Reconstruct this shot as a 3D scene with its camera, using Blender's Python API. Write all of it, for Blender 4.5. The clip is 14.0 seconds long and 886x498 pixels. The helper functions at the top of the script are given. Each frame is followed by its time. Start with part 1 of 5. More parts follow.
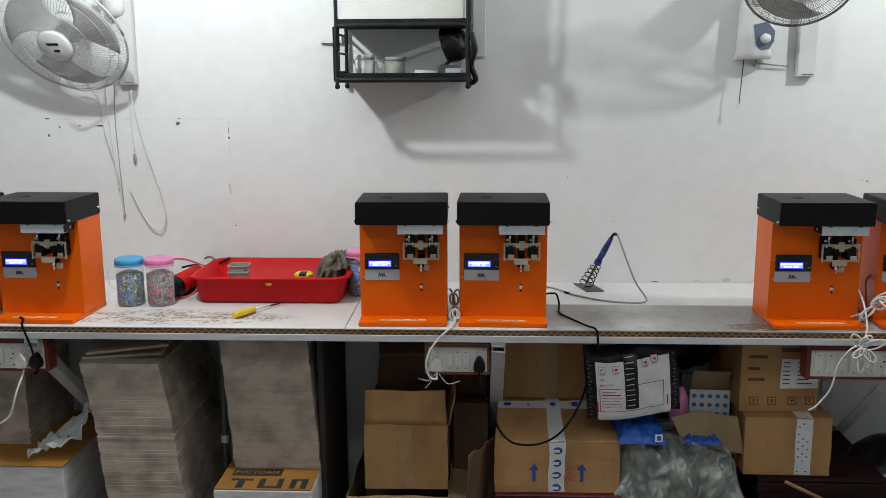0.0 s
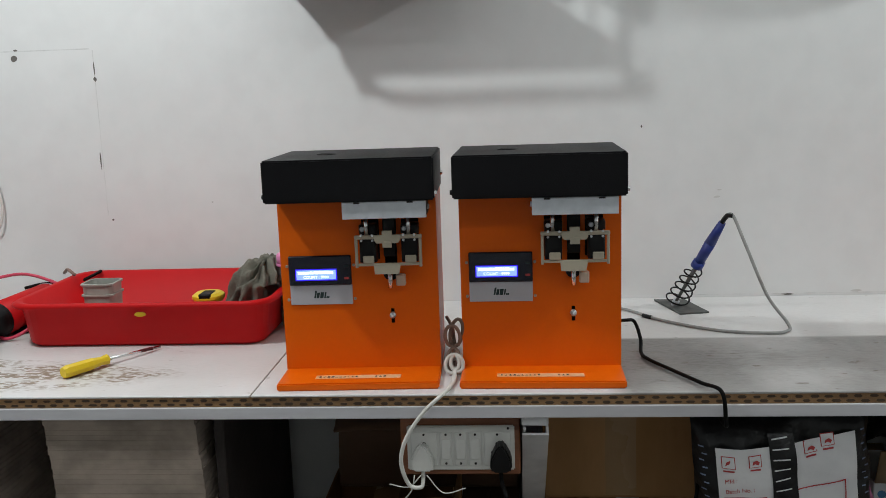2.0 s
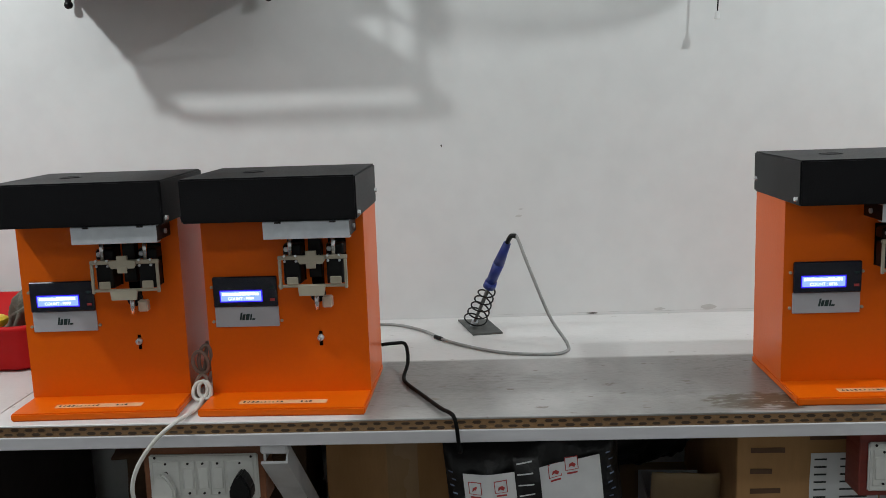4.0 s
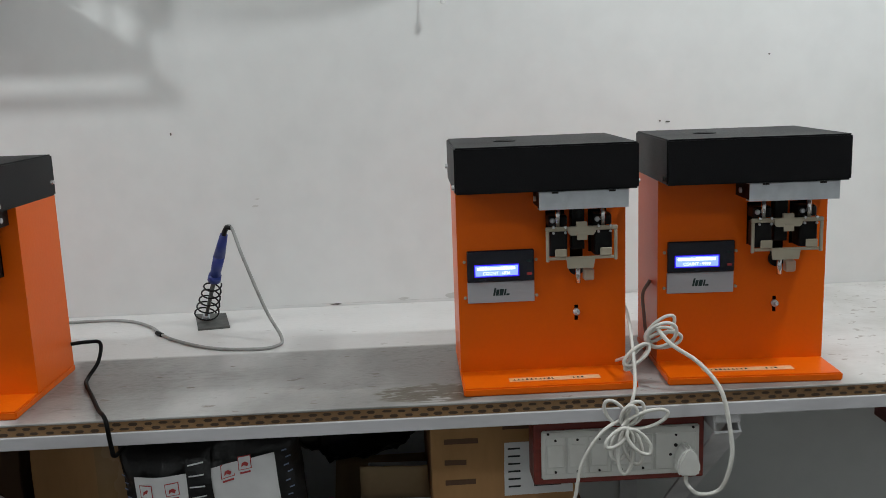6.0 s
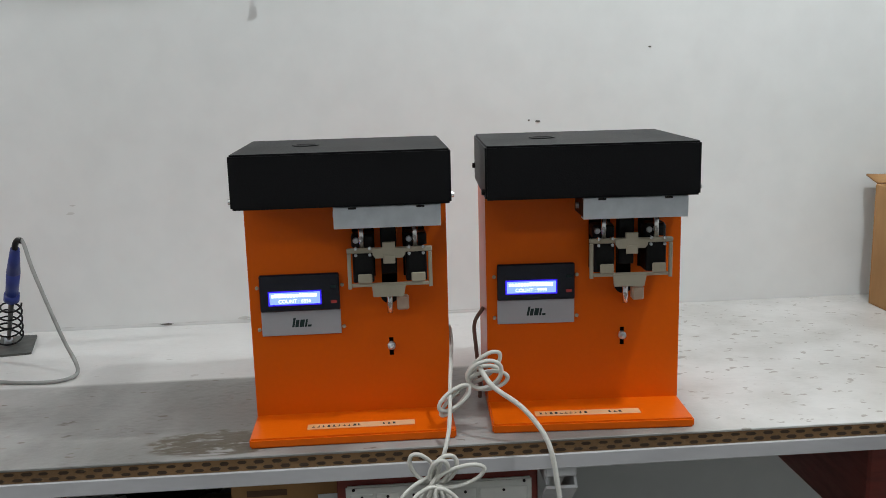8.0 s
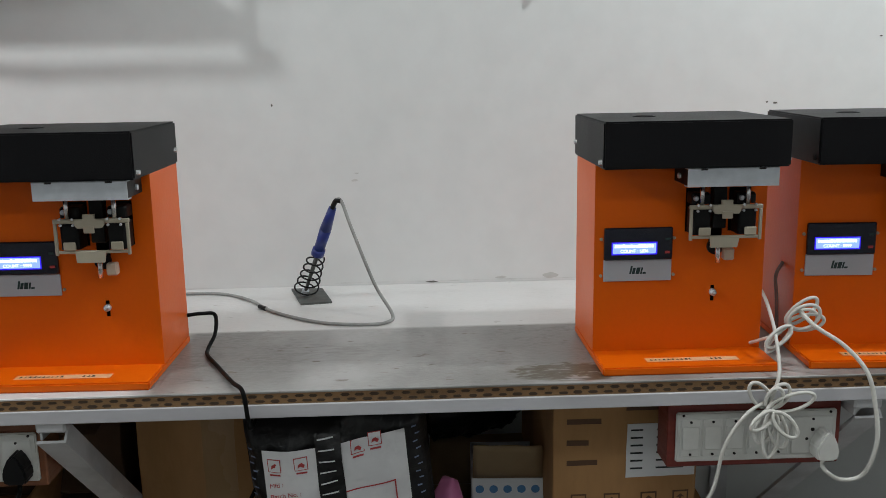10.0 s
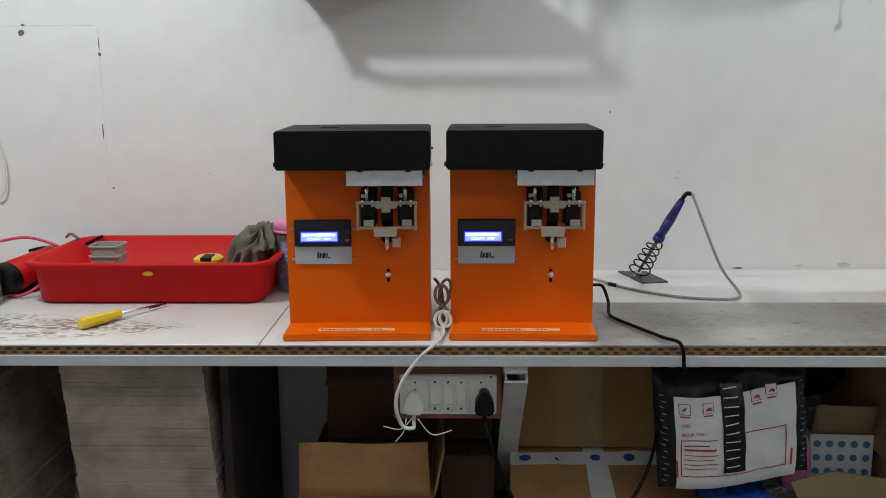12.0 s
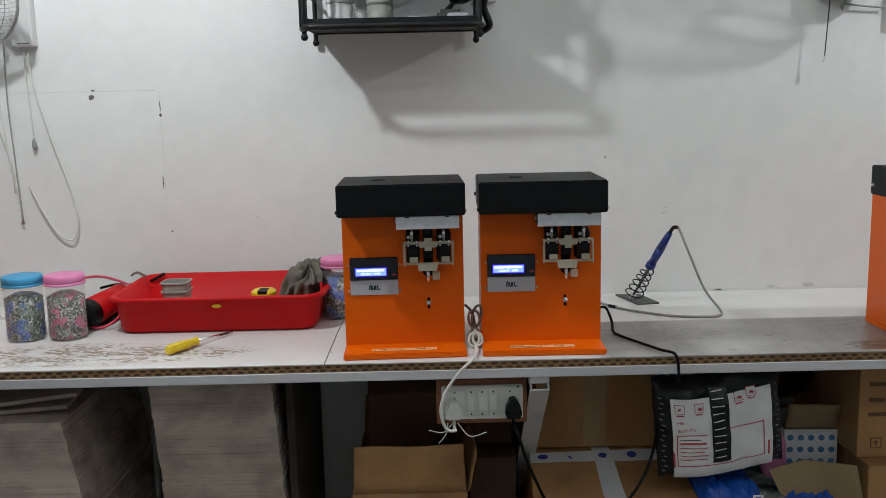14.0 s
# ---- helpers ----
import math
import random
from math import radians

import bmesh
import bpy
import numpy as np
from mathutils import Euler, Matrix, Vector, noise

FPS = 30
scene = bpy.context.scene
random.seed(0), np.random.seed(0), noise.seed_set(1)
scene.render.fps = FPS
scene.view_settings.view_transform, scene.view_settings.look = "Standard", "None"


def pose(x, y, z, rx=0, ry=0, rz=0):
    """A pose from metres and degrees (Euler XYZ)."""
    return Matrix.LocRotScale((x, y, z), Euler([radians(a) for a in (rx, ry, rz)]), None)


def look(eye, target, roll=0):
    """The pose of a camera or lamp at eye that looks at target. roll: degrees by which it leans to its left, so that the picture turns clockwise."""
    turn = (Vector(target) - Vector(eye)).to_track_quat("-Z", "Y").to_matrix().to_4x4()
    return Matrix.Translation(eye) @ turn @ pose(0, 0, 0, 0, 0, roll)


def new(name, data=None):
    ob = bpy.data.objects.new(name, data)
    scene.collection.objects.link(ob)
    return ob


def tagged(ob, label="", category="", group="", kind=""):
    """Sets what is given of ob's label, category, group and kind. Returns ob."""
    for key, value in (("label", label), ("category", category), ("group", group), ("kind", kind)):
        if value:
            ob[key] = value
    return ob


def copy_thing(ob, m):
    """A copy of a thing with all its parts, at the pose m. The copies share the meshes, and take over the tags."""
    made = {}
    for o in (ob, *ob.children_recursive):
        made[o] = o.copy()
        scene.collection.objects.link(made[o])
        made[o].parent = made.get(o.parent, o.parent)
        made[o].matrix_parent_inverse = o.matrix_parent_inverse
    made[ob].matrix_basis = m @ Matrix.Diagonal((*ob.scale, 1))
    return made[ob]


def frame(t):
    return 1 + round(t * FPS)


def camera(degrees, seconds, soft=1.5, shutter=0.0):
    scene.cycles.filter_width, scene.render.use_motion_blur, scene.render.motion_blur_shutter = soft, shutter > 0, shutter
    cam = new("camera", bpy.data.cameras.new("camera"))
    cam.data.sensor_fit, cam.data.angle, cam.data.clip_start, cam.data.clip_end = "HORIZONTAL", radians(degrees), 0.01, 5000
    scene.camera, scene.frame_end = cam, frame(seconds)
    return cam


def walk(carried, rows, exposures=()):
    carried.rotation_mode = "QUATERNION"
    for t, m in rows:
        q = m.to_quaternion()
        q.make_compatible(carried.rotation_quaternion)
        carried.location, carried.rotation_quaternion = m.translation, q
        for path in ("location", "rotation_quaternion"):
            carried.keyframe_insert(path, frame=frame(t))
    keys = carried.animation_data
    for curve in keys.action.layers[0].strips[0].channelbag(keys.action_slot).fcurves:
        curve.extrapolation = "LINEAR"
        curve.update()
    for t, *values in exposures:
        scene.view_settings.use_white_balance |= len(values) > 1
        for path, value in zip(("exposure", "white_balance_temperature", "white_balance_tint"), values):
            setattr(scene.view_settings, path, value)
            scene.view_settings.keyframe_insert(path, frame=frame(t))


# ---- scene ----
cam = camera(52.0, 14.0, soft=0.55)
PATH = [
    (0, (-0.1051, -3.1925, 1.5291), (-0.1955, -1.2296, 1.1565), -0.26),
    (0.5, (-0.0950, -3.2700, 1.5460), (-0.1910, -1.3083, 1.1700), -0.55),
    (1, (-0.2167, -2.7652, 1.4279), (-0.2204, -0.7972, 1.0716), -0.46),
    (1.5, (-0.1639, -2.2516, 1.3081), (-0.2220, -0.2791, 0.9828), -1.07),
    (2, (-0.0913, -1.9798, 1.2759), (-0.2457, -0.0168, 0.9257), -1.93),
    (2.2, (-0.0619, -1.9513, 1.2777), (-0.2425, 0.0075, 0.9165), -2.18),
    (4.3, (0.3351, -1.9268, 1.2801), (0.2609, 0.0455, 0.9572), -1.85),
    (4.5, (0.3796, -1.9167, 1.2802), (0.3111, 0.0561, 0.9589), -1.77),
    (5, (0.5059, -1.8939, 1.2800), (0.4582, 0.0772, 0.9445), -1.96),
    (5.5, (0.5926, -1.8902, 1.2651), (0.5857, 0.0813, 0.9290), -1.78),
    (6, (0.6704, -1.8899, 1.2695), (0.7437, 0.0749, 0.9033), -2.10),
    (6.5, (0.7963, -1.8152, 1.2644), (0.9249, 0.1468, 0.8979), -1.81),
    (7, (0.9174, -1.7119, 1.2658), (1.0537, 0.2483, 0.8928), -1.40),
    (7.2, (0.9429, -1.6855, 1.2642), (1.0668, 0.2727, 0.8770), -1.64),
    (9.3, (0.7115, -1.7829, 1.2732), (0.8876, 0.1714, 0.8864), -1.36),
    (9.5, (0.6554, -1.8122, 1.2741), (0.8261, 0.1409, 0.8786), -1.38),
    (10, (0.4652, -1.8578, 1.2542), (0.5346, 0.1011, 0.8568), -0.97),
    (10.5, (0.2564, -1.9020, 1.2452), (0.2483, 0.0577, 0.8457), -1.73),
    (11, (0.1083, -1.9684, 1.2518), (0.0638, -0.0025, 0.8870), -0.79),
    (11.5, (-0.0346, -2.0783, 1.2596), (-0.0816, -0.1129, 0.8924), -0.86),
    (12, (-0.1515, -2.1506, 1.2619), (-0.2010, -0.1861, 0.8900), -0.35),
    (12.5, (-0.2184, -2.1003, 1.2672), (-0.2935, -0.1368, 0.8946), -0.80),
    (13, (-0.2418, -2.0434, 1.2655), (-0.2758, -0.0800, 0.8864), -0.90),
    (13.5, (-0.3224, -2.3507, 1.3148), (-0.2224, -0.3872, 0.9477), -0.67),
    (14, (-0.2677, -2.4649, 1.3408), (-0.2608, -0.4911, 1.0188), -1.28),
]
EXPOSURES = [(0.0, 0.13), (0.5, 0.12), (1.0, 0.14), (1.5, 0.08), (2.0, 0.02), (4.5, 0.0), (10.0, 0.04), (13.0, 0.06), (13.5, 0.06), (14.0, -0.08)]
walk(cam, [(t, look(eye, target, roll)) for t, eye, target, roll in PATH], EXPOSURES)

# ---- light ----
world = bpy.data.worlds.new("room_world")
scene.world = world
world.use_nodes = True
world.node_tree.nodes["Background"].inputs[0].default_value = (0.9, 0.95, 1.0, 1)
world.node_tree.nodes["Background"].inputs[1].default_value = 0.02


def bulb(x, y, z, watts, radius, colour=(0.945, 0.985, 0.99)):
    data = bpy.data.lights.new("bulb", "POINT")
    data.energy, data.shadow_soft_size, data.color = watts, radius, colour
    ob = new("bulb", data)
    ob.location = (x, y, z)
    return ob


def tube_light(x, y, z, watts, length, wide, colour=(0.945, 0.985, 0.99)):
    data = bpy.data.lights.new("tube_light", "AREA")
    data.shape, data.size, data.size_y, data.energy, data.color = "RECTANGLE", length, wide, watts, colour
    ob = new("tube_light", data)
    ob.location = (x, y, z)
    return ob


bulb(-1.08, -0.9, 2.15, 39, 0.035)
bulb(1.65, -0.82, 2.32, 38, 0.03)
# unseen fill added out in the room to brighten fronts and under the bench
tube_light(0.2, -2.9, 2.84, 13.5, 2.4, 0.3)


# ---- materials ----
def nodes_of(name):
    m = bpy.data.materials.new(name)
    m.use_nodes = True
    nt = m.node_tree
    return m, nt, nt.nodes["Principled BSDF"]


def mixed(nt, fac, a, b):
    n = nt.nodes.new("ShaderNodeMix")
    n.data_type = "RGBA"
    for sock, v in ((n.inputs[0], fac), (n.inputs[6], a), (n.inputs[7], b)):
        if isinstance(v, (int, float)):
            sock.default_value = v
        elif isinstance(v, tuple):
            sock.default_value = (*v, 1) if len(v) == 3 else v
        else:
            nt.links.new(v, sock)
    return n.outputs[2]


def coords(nt, scale=(1, 1, 1)):
    tc, mp = nt.nodes.new("ShaderNodeTexCoord"), nt.nodes.new("ShaderNodeMapping")
    mp.inputs["Scale"].default_value = scale
    nt.links.new(tc.outputs["Object"], mp.inputs["Vector"])
    return mp.outputs[0]


def noisy(nt, vec, scale, detail=4, lo=0.4, hi=0.6):
    n, r = nt.nodes.new("ShaderNodeTexNoise"), nt.nodes.new("ShaderNodeMapRange")
    n.inputs["Scale"].default_value, n.inputs["Detail"].default_value = scale, detail
    r.inputs[1].default_value, r.inputs[2].default_value = lo, hi
    nt.links.new(vec, n.inputs["Vector"])
    nt.links.new(n.outputs[0], r.inputs[0])
    return r.outputs[0]


def maths(nt, op, a, b=0.0, clamp=False):
    n = nt.nodes.new("ShaderNodeMath")
    n.operation, n.use_clamp = op, clamp
    for s, v in zip(n.inputs, (a, b)):
        if isinstance(v, (int, float)):
            s.default_value = v
        else:
            nt.links.new(v, s)
    return n.outputs[0]


def bumped(nt, bsdf, height, strength, distance=0.002):
    b = nt.nodes.new("ShaderNodeBump")
    b.inputs["Strength"].default_value, b.inputs["Distance"].default_value = strength, distance
    nt.links.new(height, b.inputs["Height"])
    nt.links.new(b.outputs[0], bsdf.inputs["Normal"])


def surface(name, colour, rough=0.5, metal=0.0, dirt=None, amount=0.4, big=3.0, fine=60.0, bump=0.15, stretch=(1, 1, 1), vary=0.0, gloss=0.5, placed=False):
    """A painted, plastic, card or metal surface: large stains, fine grain and relief."""
    m, nt, bsdf = nodes_of(name)
    vec = coords(nt, stretch)
    if placed:
        # stains that run on across stacked pieces
        spot = nt.nodes.new("ShaderNodeNewGeometry")
        nt.links.new(spot.outputs["Position"], vec.node.inputs[0])
    dirt = dirt or tuple(c * 0.7 for c in colour)
    big_mask, fine_mask = noisy(nt, vec, big, 5, 0.42, 0.68), noisy(nt, vec, fine, 3, 0.35, 0.7)
    col = mixed(nt, maths(nt, "MULTIPLY", big_mask, amount), colour, dirt)
    col = mixed(nt, maths(nt, "MULTIPLY", fine_mask, amount * 0.35), col, tuple(c * 0.75 for c in colour))
    if vary:
        info = nt.nodes.new("ShaderNodeObjectInfo")
        col = mixed(nt, maths(nt, "MULTIPLY", info.outputs["Random"], vary), col, tuple(c * 0.45 for c in colour))
    nt.links.new(col, bsdf.inputs["Base Color"])
    bsdf.inputs["Metallic"].default_value = metal
    bsdf.inputs["Specular IOR Level"].default_value = gloss
    nt.links.new(maths(nt, "ADD", maths(nt, "MULTIPLY", big_mask, 0.12), rough, True), bsdf.inputs["Roughness"])
    if bump:
        bumped(nt, bsdf, fine_mask, bump)
    return m


def glowing(name, colour, strength):
    m, nt, bsdf = nodes_of(name)
    bsdf.inputs["Base Color"].default_value = (*[c * 0.3 for c in colour], 1)
    bsdf.inputs["Emission Color"].default_value = (*colour, 1)
    bsdf.inputs["Emission Strength"].default_value = strength
    return m


def clear(name, colour, rough=0.08, alpha=0.35):
    m, nt, bsdf = nodes_of(name)
    bsdf.inputs["Base Color"].default_value = (*colour, 1)
    bsdf.inputs["Roughness"].default_value = rough
    bsdf.inputs["Alpha"].default_value = alpha
    return m


WALL = surface("wall_paint", (0.74, 0.755, 0.755), 0.55, dirt=(0.66, 0.68, 0.67), amount=0.5, big=1.6, fine=18, bump=0.015)
CEIL = surface("ceiling_paint", (0.78, 0.78, 0.77), 0.7, amount=0.2, big=1.0)
FLOOR = surface("concrete_floor", (0.2, 0.19, 0.175), 0.7, amount=0.6, big=2.0, bump=0.3)
ORANGE = surface("orange_paint", (0.77, 0.124, 0.0015), 0.32, dirt=(0.69, 0.106, 0.0015), amount=0.3, big=5, fine=160, bump=0.04, gloss=0.2)
LID = surface("black_textured_paint", (0.003, 0.003, 0.004), 0.42, dirt=(0.006, 0.006, 0.007), amount=0.5, fine=500, bump=0.1, gloss=0.2)
BLACK = surface("black_plastic", (0.004, 0.004, 0.0045), 0.42, amount=0.3, gloss=0.25)
# near-black: painted shade of recesses and holes, and dark screw heads
DARK = surface("recess_shade_and_screws", (0.01, 0.006, 0.006), 0.8, amount=0.1, bump=0)
STEEL = surface("zinc_steel", (0.6, 0.63, 0.67), 0.34, metal=0.4, dirt=(0.45, 0.48, 0.52), amount=0.5, big=30, fine=120, bump=0.05)
CHROME = surface("chrome", (0.75, 0.75, 0.76), 0.18, metal=1.0, amount=0.1, bump=0)
IVORY = surface("ivory_nylon", (0.42, 0.375, 0.29), 0.5, dirt=(0.3, 0.26, 0.18), amount=0.4, big=20, bump=0.04)
PLATE = surface("brushed_name_plate", (0.46, 0.47, 0.51), 0.42, metal=0.05, amount=0.25, big=15, fine=200, bump=0.03)
BEZEL = surface("display_bezel", (0.008, 0.009, 0.018), 0.22, amount=0.1, bump=0)
LCD = glowing("lcd_backlight", (0.17, 0.27, 1.0), 1.9)
LCD_TEXT = glowing("lcd_characters", (0.8, 0.9, 1.0), 2.0)
LCD_RIM = glowing("lcd_rim", (0.03, 0.01, 0.85), 0.9)
INK = surface("black_ink", (0.02, 0.025, 0.025), 0.6, amount=0.1, bump=0)
INK_GREEN = surface("green_ink", (0.008, 0.03, 0.03), 0.6, amount=0.1, bump=0)
INK_RED = surface("red_ink", (0.45, 0.05, 0.05), 0.7, amount=0.3, bump=0)
INK_BLUE = surface("blue_ink", (0.03, 0.06, 0.32), 0.7, amount=0.3, bump=0)
TAPE_PEACH = surface("frosted_tape", (0.82, 0.42, 0.19), 0.35, dirt=(0.84, 0.6, 0.4), amount=0.7, big=40, bump=0.1)
WHITE_PLASTIC = surface("white_plastic", (0.72, 0.72, 0.69), 0.35, dirt=(0.55, 0.54, 0.5), amount=0.4, big=25, bump=0.04)
WHITE_CABLE = surface("white_cable", (0.68, 0.67, 0.63), 0.5, dirt=(0.5, 0.48, 0.42), amount=0.4, big=30, bump=0)
BLACK_CABLE = surface("black_cable", (0.003, 0.003, 0.003), 0.5, amount=0.2, bump=0, gloss=0.1)
GREY_CABLE = surface("grey_cable", (0.32, 0.33, 0.32), 0.5, dirt=(0.2, 0.2, 0.2), amount=0.4, big=60, bump=0)
BROWN_CABLE = surface("brown_cable", (0.2, 0.13, 0.1), 0.55, amount=0.4, big=40, bump=0)
PINK_CABLE = surface("pink_cable", (0.6, 0.05, 0.1), 0.45, amount=0.2, bump=0)
MAROON = surface("maroon_wood", (0.21, 0.03, 0.02), 0.4, dirt=(0.12, 0.02, 0.015), amount=0.6, big=12, stretch=(1, 1, 8), bump=0.1)
BROWN_BOX = surface("brown_wood", (0.24, 0.085, 0.035), 0.42, dirt=(0.13, 0.045, 0.02), amount=0.6, big=12, stretch=(1, 1, 8), bump=0.1)
RED = surface("red_plastic", (0.52, 0.004, 0.006), 0.5, dirt=(0.43, 0.004, 0.006), amount=0.35, big=6, bump=0.06, gloss=0.2)
CRATE_RED = surface("dusty_red_plastic", (0.1, 0.006, 0.01), 0.5, dirt=(0.04, 0.008, 0.008), amount=0.6, big=6)
CRATE_DARK = surface("dark_maroon_plastic", (0.02, 0.004, 0.005), 0.6, dirt=(0.01, 0.005, 0.005), amount=0.6, big=6, gloss=0.2)
CARTON = surface("corrugated_card", (0.43, 0.235, 0.095), 0.8, dirt=(0.25, 0.125, 0.045), amount=0.75, big=7, fine=90, bump=0.2, stretch=(1, 1, 0.3))
CARTON_PALE = surface("pale_card", (0.36, 0.255, 0.14), 0.8, dirt=(0.22, 0.145, 0.075), amount=0.5, big=6, bump=0.2)
# card darkened by painted under-bench shade; also serves as brown print
CARTON_SHADE_PRINT = surface("shaded_card_and_print", (0.13, 0.07, 0.04), 0.85, dirt=(0.06, 0.035, 0.02), amount=0.6, big=5, bump=0.2)
CLEAR_TAPE = surface("brown_tape", (0.38, 0.235, 0.11), 0.22, amount=0.3, big=10, bump=0.1)
WHITE_TAPE = surface("white_tape", (0.68, 0.68, 0.7), 0.4, amount=0.3, big=20)
PAPER = surface("white_paper", (0.72, 0.73, 0.74), 0.75, amount=0.2, big=15, bump=0.05)
BOARD = surface("pvc_board_edge", (0.5, 0.415, 0.35), 0.75, dirt=(0.13, 0.105, 0.085), amount=0.62, big=11, fine=70, bump=0.2, stretch=(1, 1, 1.5), vary=0.1, placed=True)
CARD_WHITE = surface("scuffed_white_card", (0.66, 0.65, 0.66), 0.7, dirt=(0.34, 0.32, 0.31), amount=0.6, big=9, fine=50, bump=0.2, stretch=(1, 1, 5))
# near-black colour holds the shade on the stack's right side
STACK_SIDE_SHADE = surface("shaded_stack_side", (0.035, 0.026, 0.024), 0.7, dirt=(0.015, 0.012, 0.011), amount=0.6, big=5, fine=70, bump=0.2)
YELLOW_CARD = surface("yellow_printed_card", (0.42, 0.19, 0.025), 0.6, dirt=(0.2, 0.09, 0.02), amount=0.6, big=5)
BAG_BLACK = surface("black_poly", (0.005, 0.005, 0.006), 0.3, amount=0.2, big=20, fine=40, bump=0.6, gloss=0.4)
BAG_WHITE = surface("white_poly", (0.78, 0.78, 0.79), 0.42, dirt=(0.5, 0.5, 0.52), amount=0.4, big=12, fine=35, bump=0.35)
BLUE_BAG = surface("blue_poly", (0.012, 0.1, 0.5), 0.35, dirt=(0.01, 0.05, 0.3), amount=0.5, big=15, bump=0.3)
CLOTH = surface("grey_green_cloth", (0.15, 0.145, 0.115), 0.95, dirt=(0.075, 0.074, 0.06), amount=0.5, big=12, fine=250, bump=0.4)
SACK = surface("grey_sheet_plastic", (0.32, 0.335, 0.31), 0.45, dirt=(0.17, 0.18, 0.17), amount=0.6, big=8, fine=40, bump=0.12)
YELLOW = surface("yellow_plastic", (0.78, 0.56, 0.02), 0.35, dirt=(0.6, 0.4, 0.02), amount=0.3, big=30, bump=0.05)
BLUE_GRIP = surface("blue_grip", (0.012, 0.03, 0.2), 0.4, amount=0.3, big=30, bump=0.1)
LID_BLUE = surface("blue_lid_plastic", (0.05, 0.33, 0.6), 0.4, amount=0.2, big=30)
LID_PINK = surface("pink_lid_plastic", (0.72, 0.23, 0.45), 0.4, amount=0.2, big=30)
JAR = clear("clear_jar_plastic", (0.75, 0.78, 0.8), 0.12, 0.12)
GREY_PLASTIC = surface("grey_cup_plastic", (0.33, 0.335, 0.3), 0.45, dirt=(0.24, 0.24, 0.21), amount=0.5, big=30)
SHELF_BLACK = surface("black_enamel", (0.005, 0.005, 0.006), 0.4, dirt=(0.015, 0.015, 0.016), amount=0.5, big=20, gloss=0.3)
FOAM = surface("polystyrene", (0.74, 0.745, 0.72), 0.8, dirt=(0.55, 0.55, 0.4), amount=0.35, big=6, fine=180, bump=0.3)
FAN_WHITE = surface("fan_white_plastic", (0.7, 0.71, 0.71), 0.4, dirt=(0.5, 0.5, 0.48), amount=0.5, big=12)
FAN_WIRE = surface("fan_wire", (0.5, 0.51, 0.51), 0.4, dirt=(0.2, 0.19, 0.17), amount=0.7, big=8, bump=0)
FAN_WIRE_DUSTY = surface("dusty_fan_wire", (0.2, 0.19, 0.17), 0.6, dirt=(0.08, 0.075, 0.065), amount=0.7, big=10, bump=0)
FAN_BLADE = surface("fan_blade", (0.45, 0.455, 0.45), 0.4, amount=0.4, big=10)
FAN_BLUE = surface("fan_blue_grey", (0.13, 0.16, 0.22), 0.4, amount=0.3)
TRUNK = surface("pvc_trunking", (0.62, 0.63, 0.63), 0.45, dirt=(0.5, 0.5, 0.5), amount=0.4, big=8)
BRACKET = surface("white_painted_steel", (0.7, 0.7, 0.72), 0.5, dirt=(0.36, 0.36, 0.36), amount=0.5, big=14)
MARK = surface("wall_scar", (0.14, 0.13, 0.12), 0.9, amount=0.5, big=40)
CRACK = surface("filler_line", (0.69, 0.705, 0.7), 0.8, amount=0.5, big=30)
STAND = surface("grey_pressed_steel", (0.09, 0.095, 0.09), 0.5, metal=0.3, amount=0.5, big=40)
EDGE = surface("particle_edge", (0.3, 0.17, 0.075), 0.7, dirt=(0.16, 0.09, 0.045), amount=0.6, big=3, fine=160, bump=0.3)
EDGE_DARK = surface("edge_knots", (0.06, 0.035, 0.02), 0.8, amount=0.3)
LAM_EDGE = surface("white_edge", (0.56, 0.555, 0.58), 0.5, dirt=(0.34, 0.325, 0.34), amount=0.6, big=7, bump=0.03, stretch=(0.5, 1, 2))
PRINT_BLUE = surface("pale_blue_print", (0.2, 0.26, 0.4), 0.6, amount=0.3)
BLUE_LABEL = surface("blue_print", (0.08, 0.22, 0.42), 0.6, amount=0.3)


